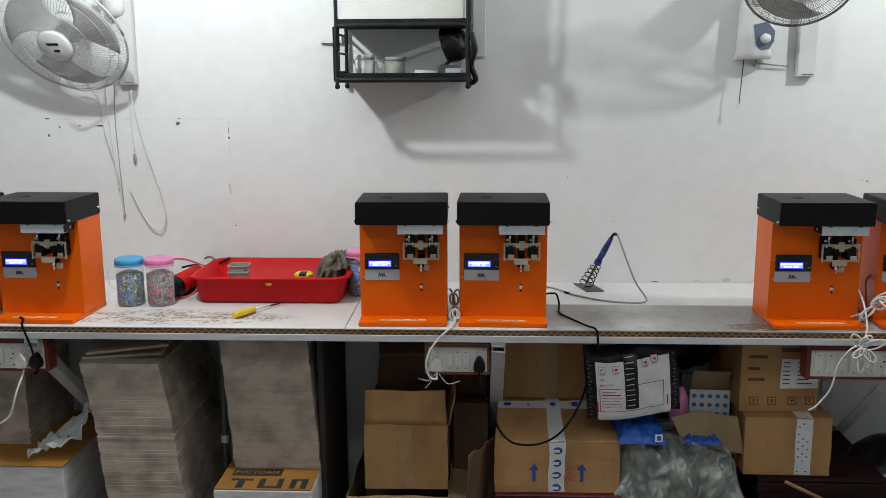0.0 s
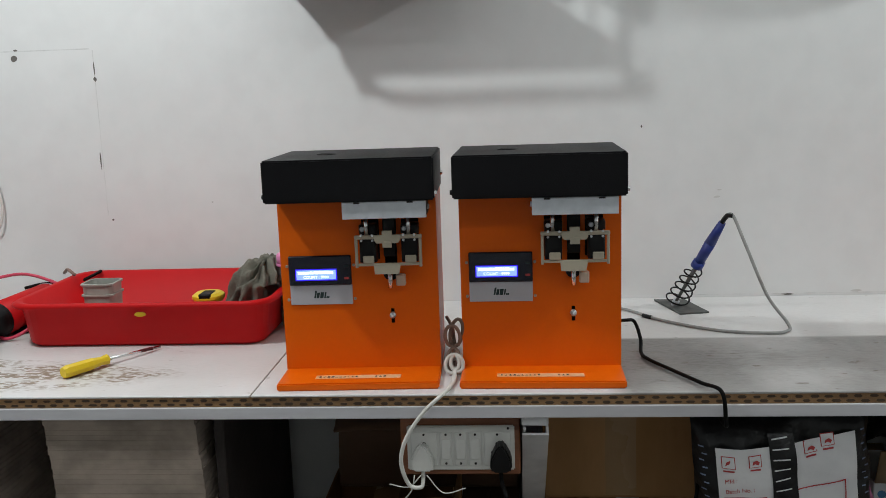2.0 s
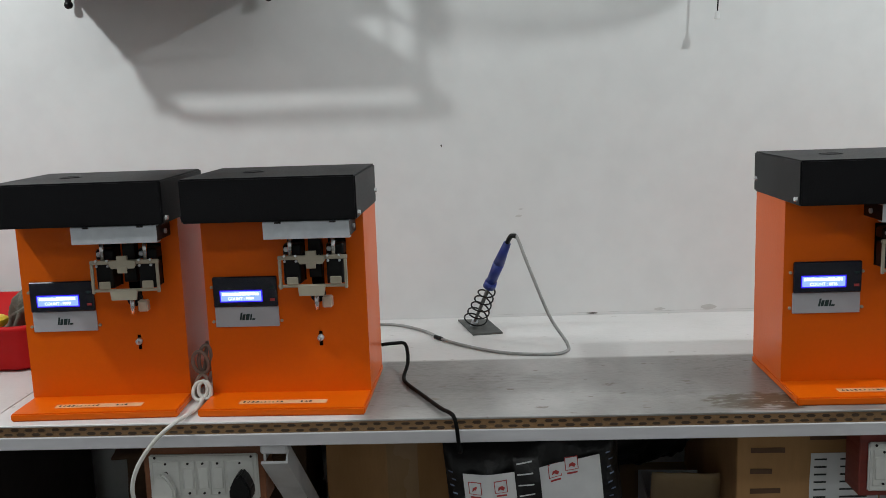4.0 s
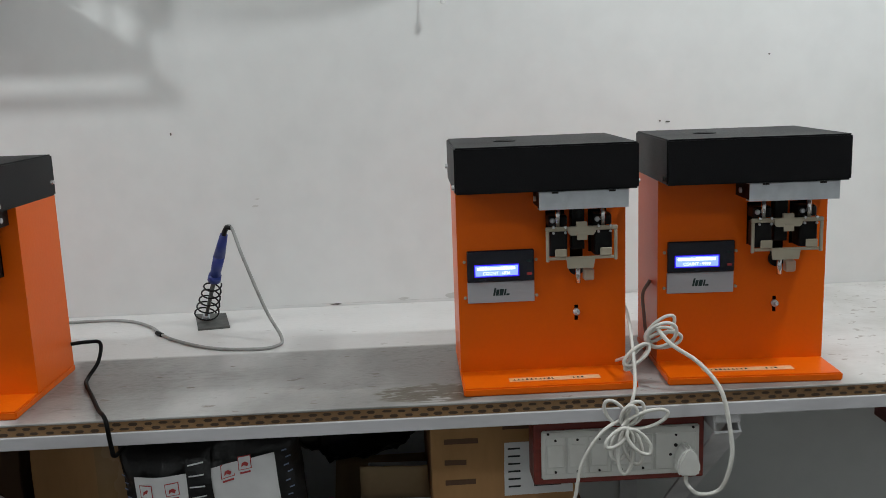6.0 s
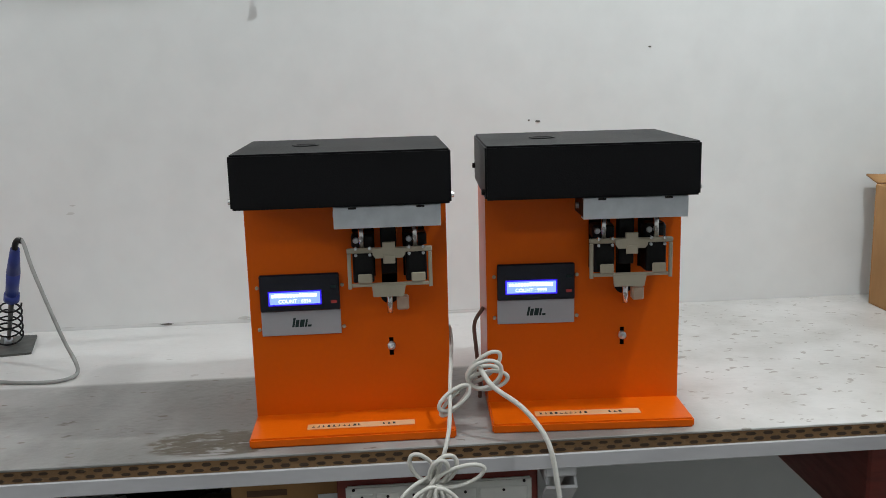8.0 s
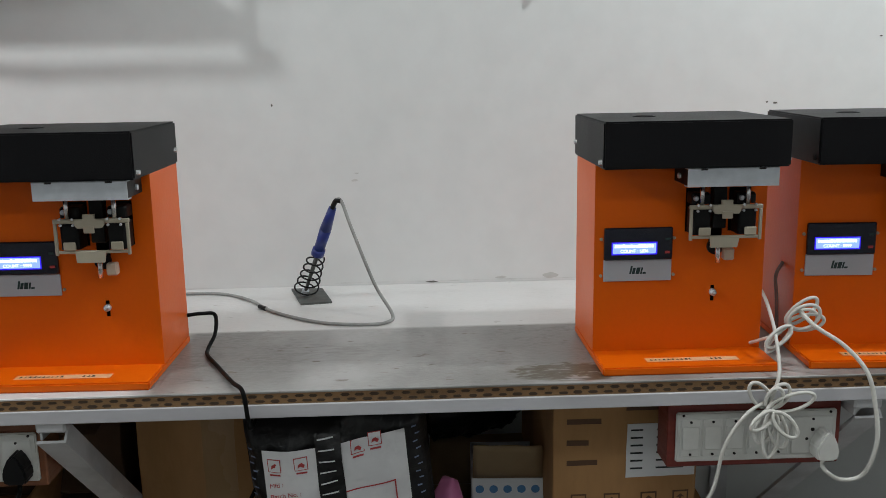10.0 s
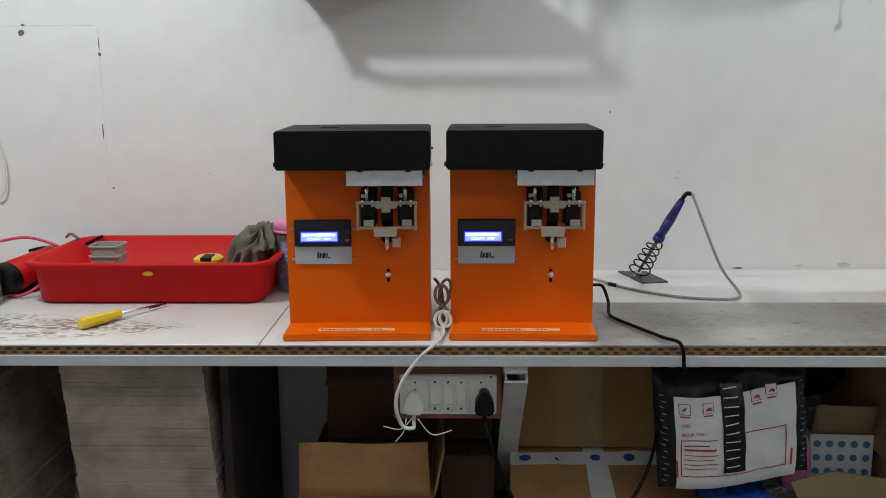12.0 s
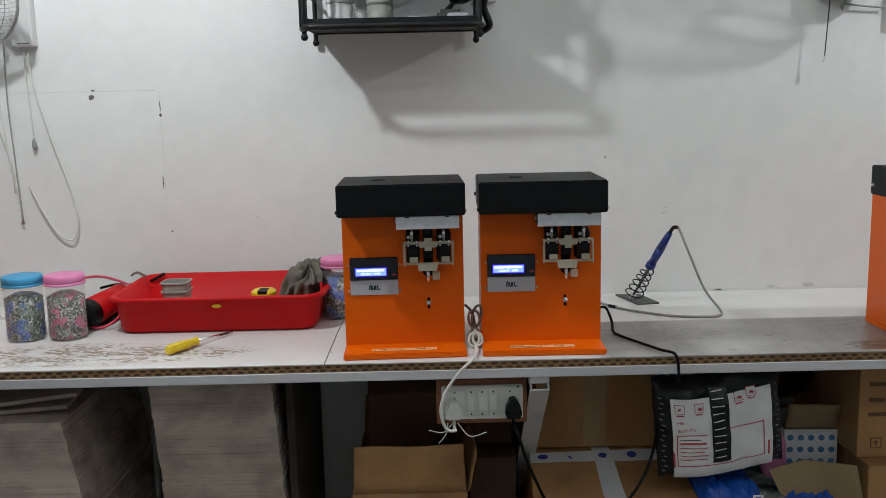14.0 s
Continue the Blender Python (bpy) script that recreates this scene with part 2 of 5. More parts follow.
def bench_laminate():
    """White laminate: scuffed, with grime, brown scars and a painted band of shade along the front."""
    m, nt, bsdf = nodes_of("bench_laminate")
    vec = coords(nt)
    sep = nt.nodes.new("ShaderNodeSeparateXYZ")
    nt.links.new(vec, sep.inputs[0])
    X, Y = sep.outputs[0], sep.outputs[1]

    def ramp(v, a, b):
        r = nt.nodes.new("ShaderNodeMapRange")
        r.inputs[1].default_value, r.inputs[2].default_value = a, b
        nt.links.new(v, r.inputs[0])
        return r.outputs[0]

    col = mixed(nt, maths(nt, "MULTIPLY", noisy(nt, vec, 4, 6, 0.4, 0.7), 0.5), (0.69, 0.685, 0.68), (0.56, 0.55, 0.53))
    # front strip greyed: a straight, patchy band of shade painted into the laminate
    front_shade = maths(nt, "MULTIPLY", ramp(Y, -0.304, -0.316), ramp(X, 0.05, 0.09))
    front_shade = maths(nt, "MULTIPLY", front_shade, ramp(X, 1.36, 1.3))
    patchy = maths(nt, "ADD", maths(nt, "MULTIPLY", noisy(nt, coords(nt, (1, 0.6, 1)), 4.2, 4, 0.4, 0.6), 0.4), 0.6)
    col = mixed(nt, maths(nt, "MULTIPLY", front_shade, patchy), col, (0.2, 0.195, 0.185))
    right = maths(nt, "MULTIPLY", ramp(X, 1.2, 1.3), noisy(nt, vec, 9, 5, 0.35, 0.65))
    col = mixed(nt, maths(nt, "MULTIPLY", right, 0.5), col, (0.38, 0.37, 0.34))

    def blot(cx, cy, rx, ry):
        a = maths(nt, "POWER", maths(nt, "DIVIDE", maths(nt, "SUBTRACT", X, cx), rx), 2)
        b = maths(nt, "POWER", maths(nt, "DIVIDE", maths(nt, "SUBTRACT", Y, cy), ry), 2)
        return maths(nt, "SUBTRACT", 1.0, maths(nt, "ADD", a, b), True)

    scars = maths(nt, "MULTIPLY", noisy(nt, coords(nt, (1, 2.2, 1)), 14, 6, 0.38, 0.64), noisy(nt, coords(nt, (0.8, 1.5, 1)), 85, 6, 0.44, 0.62))
    for cx, cy, rx, ry, k in ((-1.08, -0.5, 0.42, 0.1, 4.5), (0.7, -0.565, 0.1, 0.045, 12.0)):
        mask = maths(nt, "MULTIPLY", maths(nt, "MULTIPLY", blot(cx, cy, rx, ry), scars), k, True)
        col = mixed(nt, mask, col, (0.27, 0.21, 0.15) if cx < 0 else (0.1, 0.085, 0.055))
    dabs = maths(nt, "MULTIPLY", noisy(nt, coords(nt, (1, 2.3, 1)), 24, 4, 0.66, 0.69), maths(nt, "ADD", maths(nt, "MULTIPLY", front_shade, 0.75), 0.04))
    col = mixed(nt, dabs, col, (0.12, 0.085, 0.06))
    for cx, cy, rx, ry in ((0.7, -0.57, 0.1, 0.04), (0.36, -0.44, 0.1, 0.05)):
        worn = maths(nt, "MULTIPLY", maths(nt, "MULTIPLY", blot(cx, cy, rx, ry), noisy(nt, coords(nt, (0.6, 2.6, 1)), 34, 6, 0.46, 0.6)), 4.5 if cx > 0.6 else 0.35, True)
        col = mixed(nt, worn, col, (0.075, 0.058, 0.036))
    chips = maths(nt, "MULTIPLY", noisy(nt, coords(nt, (1, 1.4, 1)), 46, 5, 0.64, 0.665), ramp(X, 1.2, 1.3))
    col = mixed(nt, maths(nt, "MULTIPLY", chips, 0.55), col, (0.17, 0.13, 0.09))
    specks = noisy(nt, coords(nt, (1, 1.8, 1)), 30, 4, 0.68, 0.72)
    col = mixed(nt, maths(nt, "MULTIPLY", specks, 0.4), col, (0.2, 0.16, 0.12))
    nt.links.new(col, bsdf.inputs["Base Color"])
    nt.links.new(maths(nt, "ADD", maths(nt, "MULTIPLY", scars, 0.2), 0.32), bsdf.inputs["Roughness"])
    bumped(nt, bsdf, noisy(nt, vec, 120, 3), 0.06)
    return m


LAMINATE = bench_laminate()


def jar_fill(name, a, b, c):
    m, nt, bsdf = nodes_of(name)
    vec = coords(nt)
    v = nt.nodes.new("ShaderNodeTexVoronoi")
    v.inputs["Scale"].default_value = 240
    nt.links.new(vec, v.inputs["Vector"])
    sep = nt.nodes.new("ShaderNodeSeparateColor")
    nt.links.new(v.outputs["Color"], sep.inputs[0])
    col = mixed(nt, maths(nt, "GREATER_THAN", sep.outputs[0], 0.5), a, b)
    col = mixed(nt, maths(nt, "GREATER_THAN", sep.outputs[1], 0.85), col, (0.5, 0.52, 0.5))
    col = mixed(nt, maths(nt, "MULTIPLY", noisy(nt, vec, 34, 2, 0.5, 0.56), 0.6), col, c)
    col = mixed(nt, maths(nt, "MULTIPLY", noisy(nt, coords(nt, (1.1, 0.9, 1.2)), 30, 2, 0.55, 0.6), 0.4), col, (0.06, 0.14, 0.03))
    nt.links.new(col, bsdf.inputs["Base Color"])
    bsdf.inputs["Roughness"].default_value = 0.3
    bumped(nt, bsdf, v.outputs["Distance"], 0.6, 0.004)
    return m


FILL_BLUE = jar_fill("mixed_screws_blue", (0.03, 0.045, 0.025), (0.22, 0.25, 0.24), (0.02, 0.14, 0.62))
FILL_PINK = jar_fill("mixed_screws_pink", (0.05, 0.055, 0.035), (0.28, 0.26, 0.26), (0.68, 0.08, 0.26))


# ---- building helpers ----
PLACE = Matrix.Identity(4)


def region(sx=1.0, sy=1.0, dx=0.0, dy=0.0, dz=0.0):
    """Sets how the plan of the things that follow lies in the room."""
    global PLACE
    PLACE = Matrix.Translation((dx, dy, dz)) @ Matrix.Diagonal((sx, sy, 1, 1))


def thing(name, label="", category="", group="", at=(0, 0, 0)):
    ob = tagged(new(name), label, category, group)
    ob.matrix_basis = PLACE @ Matrix.Translation(at)
    ob.empty_display_size = 0.05
    return ob


def mesh_of(name, bm, mat, smooth=False):
    me = bpy.data.meshes.new(name)
    bmesh.ops.recalc_face_normals(bm, faces=bm.faces)
    if smooth:
        for fc in bm.faces:
            fc.smooth = True
    bm.to_mesh(me)
    bm.free()
    me.materials.append(mat)
    return me


def part(name, bm, mat, parent=None, label="", smooth=False, m=None):
    ob = new(name, mesh_of(name, bm, mat, smooth))
    ob.parent = parent
    if m is not None:
        ob.matrix_basis = m
    return tagged(ob, label)


def box(x0, x1, y0, y1, z0, z1, bevel=0.0, bm=None, seg=1):
    bm2 = bmesh.new()
    bmesh.ops.create_cube(bm2, size=1, matrix=Matrix.Translation(((x0 + x1) / 2, (y0 + y1) / 2, (z0 + z1) / 2)) @ Matrix.Diagonal((abs(x1 - x0), abs(y1 - y0), abs(z1 - z0), 1)))
    if bevel:
        bmesh.ops.bevel(bm2, geom=bm2.edges[:], offset=bevel, segments=seg, affect="EDGES", clamp_overlap=True)
    return joined(bm, bm2)


def joined(bm, other):
    if bm is None:
        return other
    me = bpy.data.meshes.new("tmp")
    other.to_mesh(me)
    other.free()
    bm.from_mesh(me)
    bpy.data.meshes.remove(me)
    return bm


def rod(p0, p1, r0, r1=None, n=10, bm=None):
    p0, p1 = Vector(p0), Vector(p1)
    d = p1 - p0
    bm2 = bmesh.new()
    bmesh.ops.create_cone(bm2, cap_ends=True, segments=n, radius1=r0, radius2=r0 if r1 is None else r1, depth=d.length, matrix=Matrix.Translation((p0 + p1) / 2) @ d.to_track_quat("Z", "Y").to_matrix().to_4x4())
    return joined(bm, bm2)


def glide(points, steps=8):
    """Smooth way through points."""
    p = [Vector(q) for q in points]
    p = [p[0] * 2 - p[1]] + p + [p[-1] * 2 - p[-2]]
    out = []
    for i in range(1, len(p) - 2):
        for k in range(steps):
            t = k / steps
            a, b, c, d = p[i - 1 : i + 3]
            out.append(0.5 * (2 * b + (c - a) * t + (2 * a - 5 * b + 4 * c - d) * t * t + (3 * b - a - 3 * c + d) * t**3))
    return out + [p[-2]]


def cord(points, r, n=7, steps=8, closed=False, bm=None):
    """A round cord swept along a smooth way."""
    way = glide(points, steps) if steps else [Vector(q) for q in points]
    bm = bm or bmesh.new()
    rings, side = [], None
    for i, q in enumerate(way):
        d = (way[min(i + 1, len(way) - 1)] - way[max(i - 1, 0)]).normalized()
        if side is None:
            side = d.orthogonal().normalized()
        side = (side - d * side.dot(d)).normalized()
        up = d.cross(side)
        rings.append([bm.verts.new(q + r * (math.cos(a) * side + math.sin(a) * up)) for a in (k * 2 * math.pi / n for k in range(n))])
    for a, b in zip(rings, rings[1:]):
        for k in range(n):
            bm.faces.new((a[k], a[(k + 1) % n], b[(k + 1) % n], b[k]))
    bm.faces.new(rings[0])
    bm.faces.new(rings[-1])
    return bm


def lathe(profile, n=24, at=(0, 0, 0), bm=None):
    """A turned shape; profile of (radius, height)."""
    bm = bm or bmesh.new()
    rings = [[bm.verts.new((at[0] + r * math.cos(k * 2 * math.pi / n), at[1] + r * math.sin(k * 2 * math.pi / n), at[2] + z)) for k in range(n)] for r, z in profile]
    for a, b in zip(rings, rings[1:]):
        for k in range(n):
            bm.faces.new((a[k], a[(k + 1) % n], b[(k + 1) % n], b[k]))
    bm.faces.new(rings[0])
    bm.faces.new(rings[-1])
    return bm


def ball(at, r, squash=(1, 1, 1), n=10, bm=None):
    bm2 = bmesh.new()
    bmesh.ops.create_uvsphere(bm2, u_segments=n, v_segments=max(6, n // 2 + 1), radius=r, matrix=Matrix.Translation(at) @ Matrix.Diagonal((*squash, 1)))
    return joined(bm, bm2)


def prism(outline, y0, y1, bm=None):
    """An outline of (x, z) given depth along y."""
    bm = bm or bmesh.new()
    a = [bm.verts.new((x, y0, z)) for x, z in outline]
    b = [bm.verts.new((x, y1, z)) for x, z in outline]
    bm.faces.new(a)
    bm.faces.new(b[::-1])
    for k in range(len(a)):
        j = (k + 1) % len(a)
        bm.faces.new((a[k], b[k], b[j], a[j]))
    return bm


def holed(x0, x1, z0, z1, holes, y0, y1):
    """A sheet in the x-z plane with rectangular openings through it."""
    xs = sorted({x0, x1, *[h[0] for h in holes], *[h[1] for h in holes]})
    zs = sorted({z0, z1, *[h[2] for h in holes], *[h[3] for h in holes]})
    bm = bmesh.new()
    for a, b in zip(xs, xs[1:]):
        for c, d in zip(zs, zs[1:]):
            mx, mz = (a + b) / 2, (c + d) / 2
            if not any(h[0] < mx < h[1] and h[2] < mz < h[3] for h in holes):
                box(a, b, y0, y1, c, d, 0, bm)
    bmesh.ops.remove_doubles(bm, verts=bm.verts, dist=1e-5)
    seen = {}
    for fc in bm.faces:
        seen.setdefault(tuple(round(v, 5) for v in fc.calc_center_median()), []).append(fc)
    bmesh.ops.delete(bm, geom=[fc for g in seen.values() if len(g) > 1 for fc in g], context="FACES")
    return bm


def grid(fn, nu, nv, bm=None):
    """A sheet through fn(u, v), u and v from 0 to 1."""
    bm = bm or bmesh.new()
    g = [[bm.verts.new(fn(i / nu, j / nv)) for j in range(nv + 1)] for i in range(nu + 1)]
    for i in range(nu):
        for j in range(nv):
            bm.faces.new((g[i][j], g[i + 1][j], g[i + 1][j + 1], g[i][j + 1]))
    return bm


def lettering(body, size, mat, m, parent, name="lettering", depth=0.0003, centred=False):
    data = bpy.data.curves.new("lettering_curve", "FONT")
    data.body, data.size, data.extrude = body, size, depth
    data.align_x = "CENTER" if centred else "LEFT"
    tmp = new("lettering_tmp", data)
    me = bpy.data.meshes.new_from_object(tmp)
    bpy.data.objects.remove(tmp)
    bpy.data.curves.remove(data)
    me.materials.clear()
    me.materials.append(mat)
    ob = new(name, me)
    ob.parent = parent
    ob.matrix_basis = m
    return ob


def facing(x, y, z, ry=0):
    """Pose of writing on a surface that faces the room (towards -y)."""
    return pose(x, y, z, 90, 0, 0) @ pose(0, 0, 0, 0, 0, -ry)


def rounded(x0, x1, y0, y1, r, z, n=5):
    pts = []
    for cx, cy, a0 in ((x1 - r, y1 - r, 0), (x0 + r, y1 - r, 90), (x0 + r, y0 + r, 180), (x1 - r, y0 + r, 270)):
        for k in range(n + 1):
            a = math.radians(a0 + 90 * k / n)
            pts.append((cx + r * math.cos(a), cy + r * math.sin(a), z))
    return pts


def loft(rings, bm=None, cap0=True, cap1=True):
    bm = bm or bmesh.new()
    vs = [[bm.verts.new(p) for p in ring] for ring in rings]
    n = len(vs[0])
    for a, b in zip(vs, vs[1:]):
        for k in range(n):
            bm.faces.new((a[k], a[(k + 1) % n], b[(k + 1) % n], b[k]))
    if cap0:
        bm.faces.new(vs[0])
    if cap1:
        bm.faces.new(vs[-1])
    return bm


BENCH, WALL_Y, FACE = 0.8, 0.018, -0.5115

# ---- structure ----
def slab(name, label, b, mat, **k):
    return tagged(part(name, box(*b), mat), label, kind="structure")


wall_back = slab("wall_north", "white-painted plaster wall with old fixing holes", (-3.2, 3.2, WALL_Y, 0.14, -0.1, 2.9), WALL)
slab("floor", "grey concrete floor", (-3.2, 3.2, -4.8, 0.14, -0.1, -0.003), FLOOR)
slab("ceiling", "white-painted ceiling", (-3.2, 3.2, -4.8, 0.14, 2.9, 3.0), CEIL)
slab("wall_west", "white-painted plaster wall", (-3.32, -3.2, -4.8, 0.14, -0.1, 2.9), WALL)
slab("wall_east", "white-painted plaster wall", (3.2, 3.32, -4.8, 0.14, -0.1, 2.9), WALL)
slab("wall_south", "white-painted plaster wall", (-3.2, 3.2, -4.92, -4.8, -0.1, 2.9), WALL)


def scar(x, z, w, h, mat=MARK):
    """A ragged chip in the plaster."""
    r = random.Random(int(x * 1000 + z * 77))
    x, z = 1.045 * x + 0.006, z + (0.018 if z > 0.9 else -0.002)
    pts = [(x + w / 2 * math.cos(a) * r.uniform(0.6, 1.1), z + h / 2 * math.sin(a) * r.uniform(0.6, 1.1)) for a in (k * math.pi / 4.5 for k in range(9))]
    part("plaster_chip", prism(pts, WALL_Y - 0.0012, WALL_Y + 0.002), mat, wall_back)


FAINT = surface("faint_scuff", (0.6, 0.605, 0.59), 0.8, amount=0.4, big=40)
for x, z, w, h in ((0.33, 1.005, 0.016, 0.006), (0.335, 1.02, 0.012, 0.003), (0.62, 0.812, 0.03, 0.006), (0.72, 0.814, 0.04, 0.012), (-0.74, 1.02, 0.005, 0.004)):
    scar(x, z, w, h, FAINT)
for x, z, w, h in ((0.175, 1.161, 0.004, 0.006), (1.166, 1.148, 0.012, 0.005), (1.15, 1.15, 0.005, 0.004), (-0.975, 1.302, 0.009, 0.012), (-0.975, 1.325, 0.003, 0.03), (-1.15, 1.352, 0.016, 0.015), (-1.145, 1.37, 0.012, 0.005),
                   (-0.965, 0.985, 0.006, 0.005), (-0.98, 1.12, 0.003, 0.04), (-1.42, 1.345, 0.03, 0.007), (-1.49, 1.345, 0.012, 0.004), (-1.6, 1.37, 0.02, 0.006), (-1.56, 1.34, 0.008, 0.008), (-1.6, 1.31, 0.008, 0.012),
                   (1.37, 1.28, 0.006, 0.003), (0.48, 0.806, 0.03, 0.004)):
    scar(x, z, w, h)
for x, z, w, h in ((-1.33, 1.386, 0.62, 0.0025), (-1.013, 1.198, 0.0022, 0.37), (0.9, 0.8055, 1.2, 0.002)):
    part("filler_crack", box(x - w / 2, x + w / 2, WALL_Y - 0.0003, WALL_Y + 0.002, z - h / 2, z + h / 2), CRACK, wall_back)

# ---- bench ----
FRONT = -0.615
bench = thing("workbench", "long white laminate workbench on steel brackets with a particle-board edge", "workbench")
for x0, x1 in ((-2.6, -0.5175), (-0.5155, 2.6)):
    part("worktop", box(x0, x1, FRONT, WALL_Y - 0.001, 0.7965, BENCH, 0.0008), LAMINATE, bench, "scuffed white laminate top")
part("core_board", box(-2.6, 2.6, FRONT + 0.002, WALL_Y - 0.001, 0.7805, 0.7962), EDGE, bench, "brown perforated board edge")
part("lower_board", box(-2.6, 2.6, FRONT - 0.001, WALL_Y - 0.001, 0.76, 0.78, 0.001), LAM_EDGE, bench, "white edge strip")
knots = bmesh.new()
rk = random.Random(4)
for i in range(238):
    for row in range(2):
        x = -2.59 + 0.0218 * i + (row % 2) * 0.0109 + rk.uniform(-0.0015, 0.0015)
        z = 0.7846 + row * 0.0072 + rk.uniform(-0.0005, 0.0005)
        w, h2 = rk.uniform(0.0058, 0.0078), rk.uniform(0.0017, 0.0025)
        prism([(x - w, z), (x - w * 0.6, z + h2), (x + w * 0.6, z + h2), (x + w, z), (x + w * 0.6, z - h2), (x - w * 0.6, z - h2)], FRONT + 0.0012, FRONT + 0.003, knots)
tagged(part("edge_pitting", knots, EDGE_DARK, bench, "dark pits of the board edge"), kind="stuff")


def wall_bracket(x):
    b = thing("wall_bracket", "white-painted steel angle bracket under the workbench", "bracket", "bench brackets")
    bm = box(x - 0.019, x + 0.019, FRONT + 0.02, WALL_Y - 0.003, 0.755, 0.7595)
    box(x - 0.019, x - 0.0155, FRONT + 0.02, WALL_Y - 0.003, 0.728, 0.755, 0, bm)
    part("arm", bm, BRACKET, b)
    bm = box(x - 0.019, x + 0.019, WALL_Y - 0.006, WALL_Y - 0.001, 0.25, 0.727)
    part("wall_leg", bm, BRACKET, b)
    d = Vector((0, 0.345, -0.306)).normalized()
    m = Matrix.Translation((x, FRONT + 0.014, 0.726)) @ d.to_track_quat("Z", "Y").to_matrix().to_4x4()
    bm = box(-0.021, 0.021, -0.002, 0.002, -0.004, 0.655)
    box(-0.021, -0.0175, 0.002, 0.03, -0.004, 0.655, 0, bm)
    bmesh.ops.transform(bm, matrix=m, verts=bm.verts)
    part("strut", bm, BRACKET, b)
    part("tape_wrap", box(x - 0.022, x + 0.021, FRONT + 0.012, FRONT + 0.045, 0.741, 0.7592, 0.003), WHITE_TAPE, b)


for x in (-1.475, -0.062, 1.141):
    wall_bracket(x)


# ---- machines ----
def screw(name, at, r, parent, mat=CHROME, axis=(0, -1, 0), long=0.003):
    a = Vector(at)
    bm = rod(a, a + Vector(axis) * long, r, r * 0.8, 10)
    return part(name, bm, mat, parent, smooth=False)


def machine(count):
    """Bench counter: orange sheet-steel body under a deep overhanging black lid, small display and a nylon jaw. Origin: middle of the face, on the bench."""
    e = thing("counting_machine", "orange steel bench machine with black lid and blue-lit display", "machine", "orange bench machines")
    W, TOP = 0.1313, 0.3045
    part("base_plate", box(-W - 0.0005, W + 0.0005, -0.0825, 0.154, 0, 0.0125, 0.0022, seg=2), ORANGE, e)
    holes = [(0.044, 0.0645, 0.176, 0.29), (0.007, 0.036, 0.199, 0.266), (0.073, 0.102, 0.199, 0.266), (0.0505, 0.0563, 0.0895, 0.1145)]
    part("front_panel", holed(-W, W, 0.0125, TOP, holes, 0, 0.0015), ORANGE, e, "orange front panel with cut-outs")
    part("side_panel", box(-W, -W + 0.0015, 0.0017, 0.15, 0.0128, TOP), ORANGE, e)
    part("side_panel", box(W - 0.0015, W, 0.0017, 0.15, 0.0128, TOP), ORANGE, e)
    part("back_panel", box(-W + 0.0016, W - 0.0016, 0.1485, 0.15, 0.0128, TOP), ORANGE, e)
    # added sheet behind the cut-outs, near-black to paint the shade within
    part("inner_wall", box(-0.06, W - 0.01, 0.035, 0.037, 0.014, 0.3), DARK, e, "near-black sheet painting the shade inside")
    # lid: a shallow steel box, open below, reaching out over the base
    lid = bmesh.new()
    box(-0.1355, 0.1335, -0.0765, 0.1525, TOP, 0.372, 0.0024, lid, 2)
    part_lid = part("lid", lid, LID, e, "black textured steel lid")
    part("grommet", lathe([(0.0175, 0), (0.0175, 0.0012), (0.014, 0.0012), (0.013, 0.0004)], 20, (-0.05, 0.04, 0.372)), BLACK, part_lid, "black hole rim", smooth=False)
    # flat disc, no opening: the hole's shade is its colour
    part("lid_hole", rod((-0.05, 0.04, 0.3715), (-0.05, 0.04, 0.3726), 0.0138, n=20), DARK, part_lid, "cable hole painted as a near-black disc")
    for x, s, mat in ((0.1335, 1, CHROME), (-0.1355, -1, BLACK if count % 2 else CHROME)):
        for y, z in ((-0.063, 0.314), (0.138, 0.327)):
            screw("screw", (x, y, z), 0.0044, part_lid, mat, (s, 0, 0), 0.004)
    # display
    panel = part("display_panel", box(-0.117, -0.0125, -0.007, -0.0004, 0.158, 0.2077, 0.0015), BEZEL, e, "glossy black display bezel")
    part("screen_rim", box(-0.1062, -0.0362, -0.0074, -0.0069, 0.1662, 0.1861), LCD_RIM, panel, "violet-blue glowing edge of the display")
    scr = part("screen", box(-0.1042, -0.0382, -0.0079, -0.0073, 0.1682, 0.1841), LCD, panel, "lit blue character display")
    bm = bmesh.new()
    rr = random.Random(count)
    for k in range(15):
        x = -0.1015 + k * 0.004
        box(x, x + 0.0031, -0.0083, -0.0078, 0.1775, 0.1775 + rr.choice((0.0042, 0.0048, 0.0052)), 0, bm)
    tagged(part("character_row", bm, LCD_TEXT, panel, "row of pale display characters"), kind="stuff")
    lettering("COUNT : %d" % count, 0.0067, LCD_TEXT, facing(-0.0715, -0.0082, 0.17), panel, "count_reading", 0.0002, True)
    for z, mat in ((0.1875, INK_GREEN), (0.1675, INK_RED)):
        part("key", box(-0.0245, -0.0165, -0.0076, -0.0069, z, z + 0.004, 0.0003), mat, panel)
    plate = part("name_plate", box(-0.117, -0.0125, -0.003, -0.0004, 0.1243, 0.1577, 0.0006), PLATE, e, "grey metal name plate")
    bm = bmesh.new()
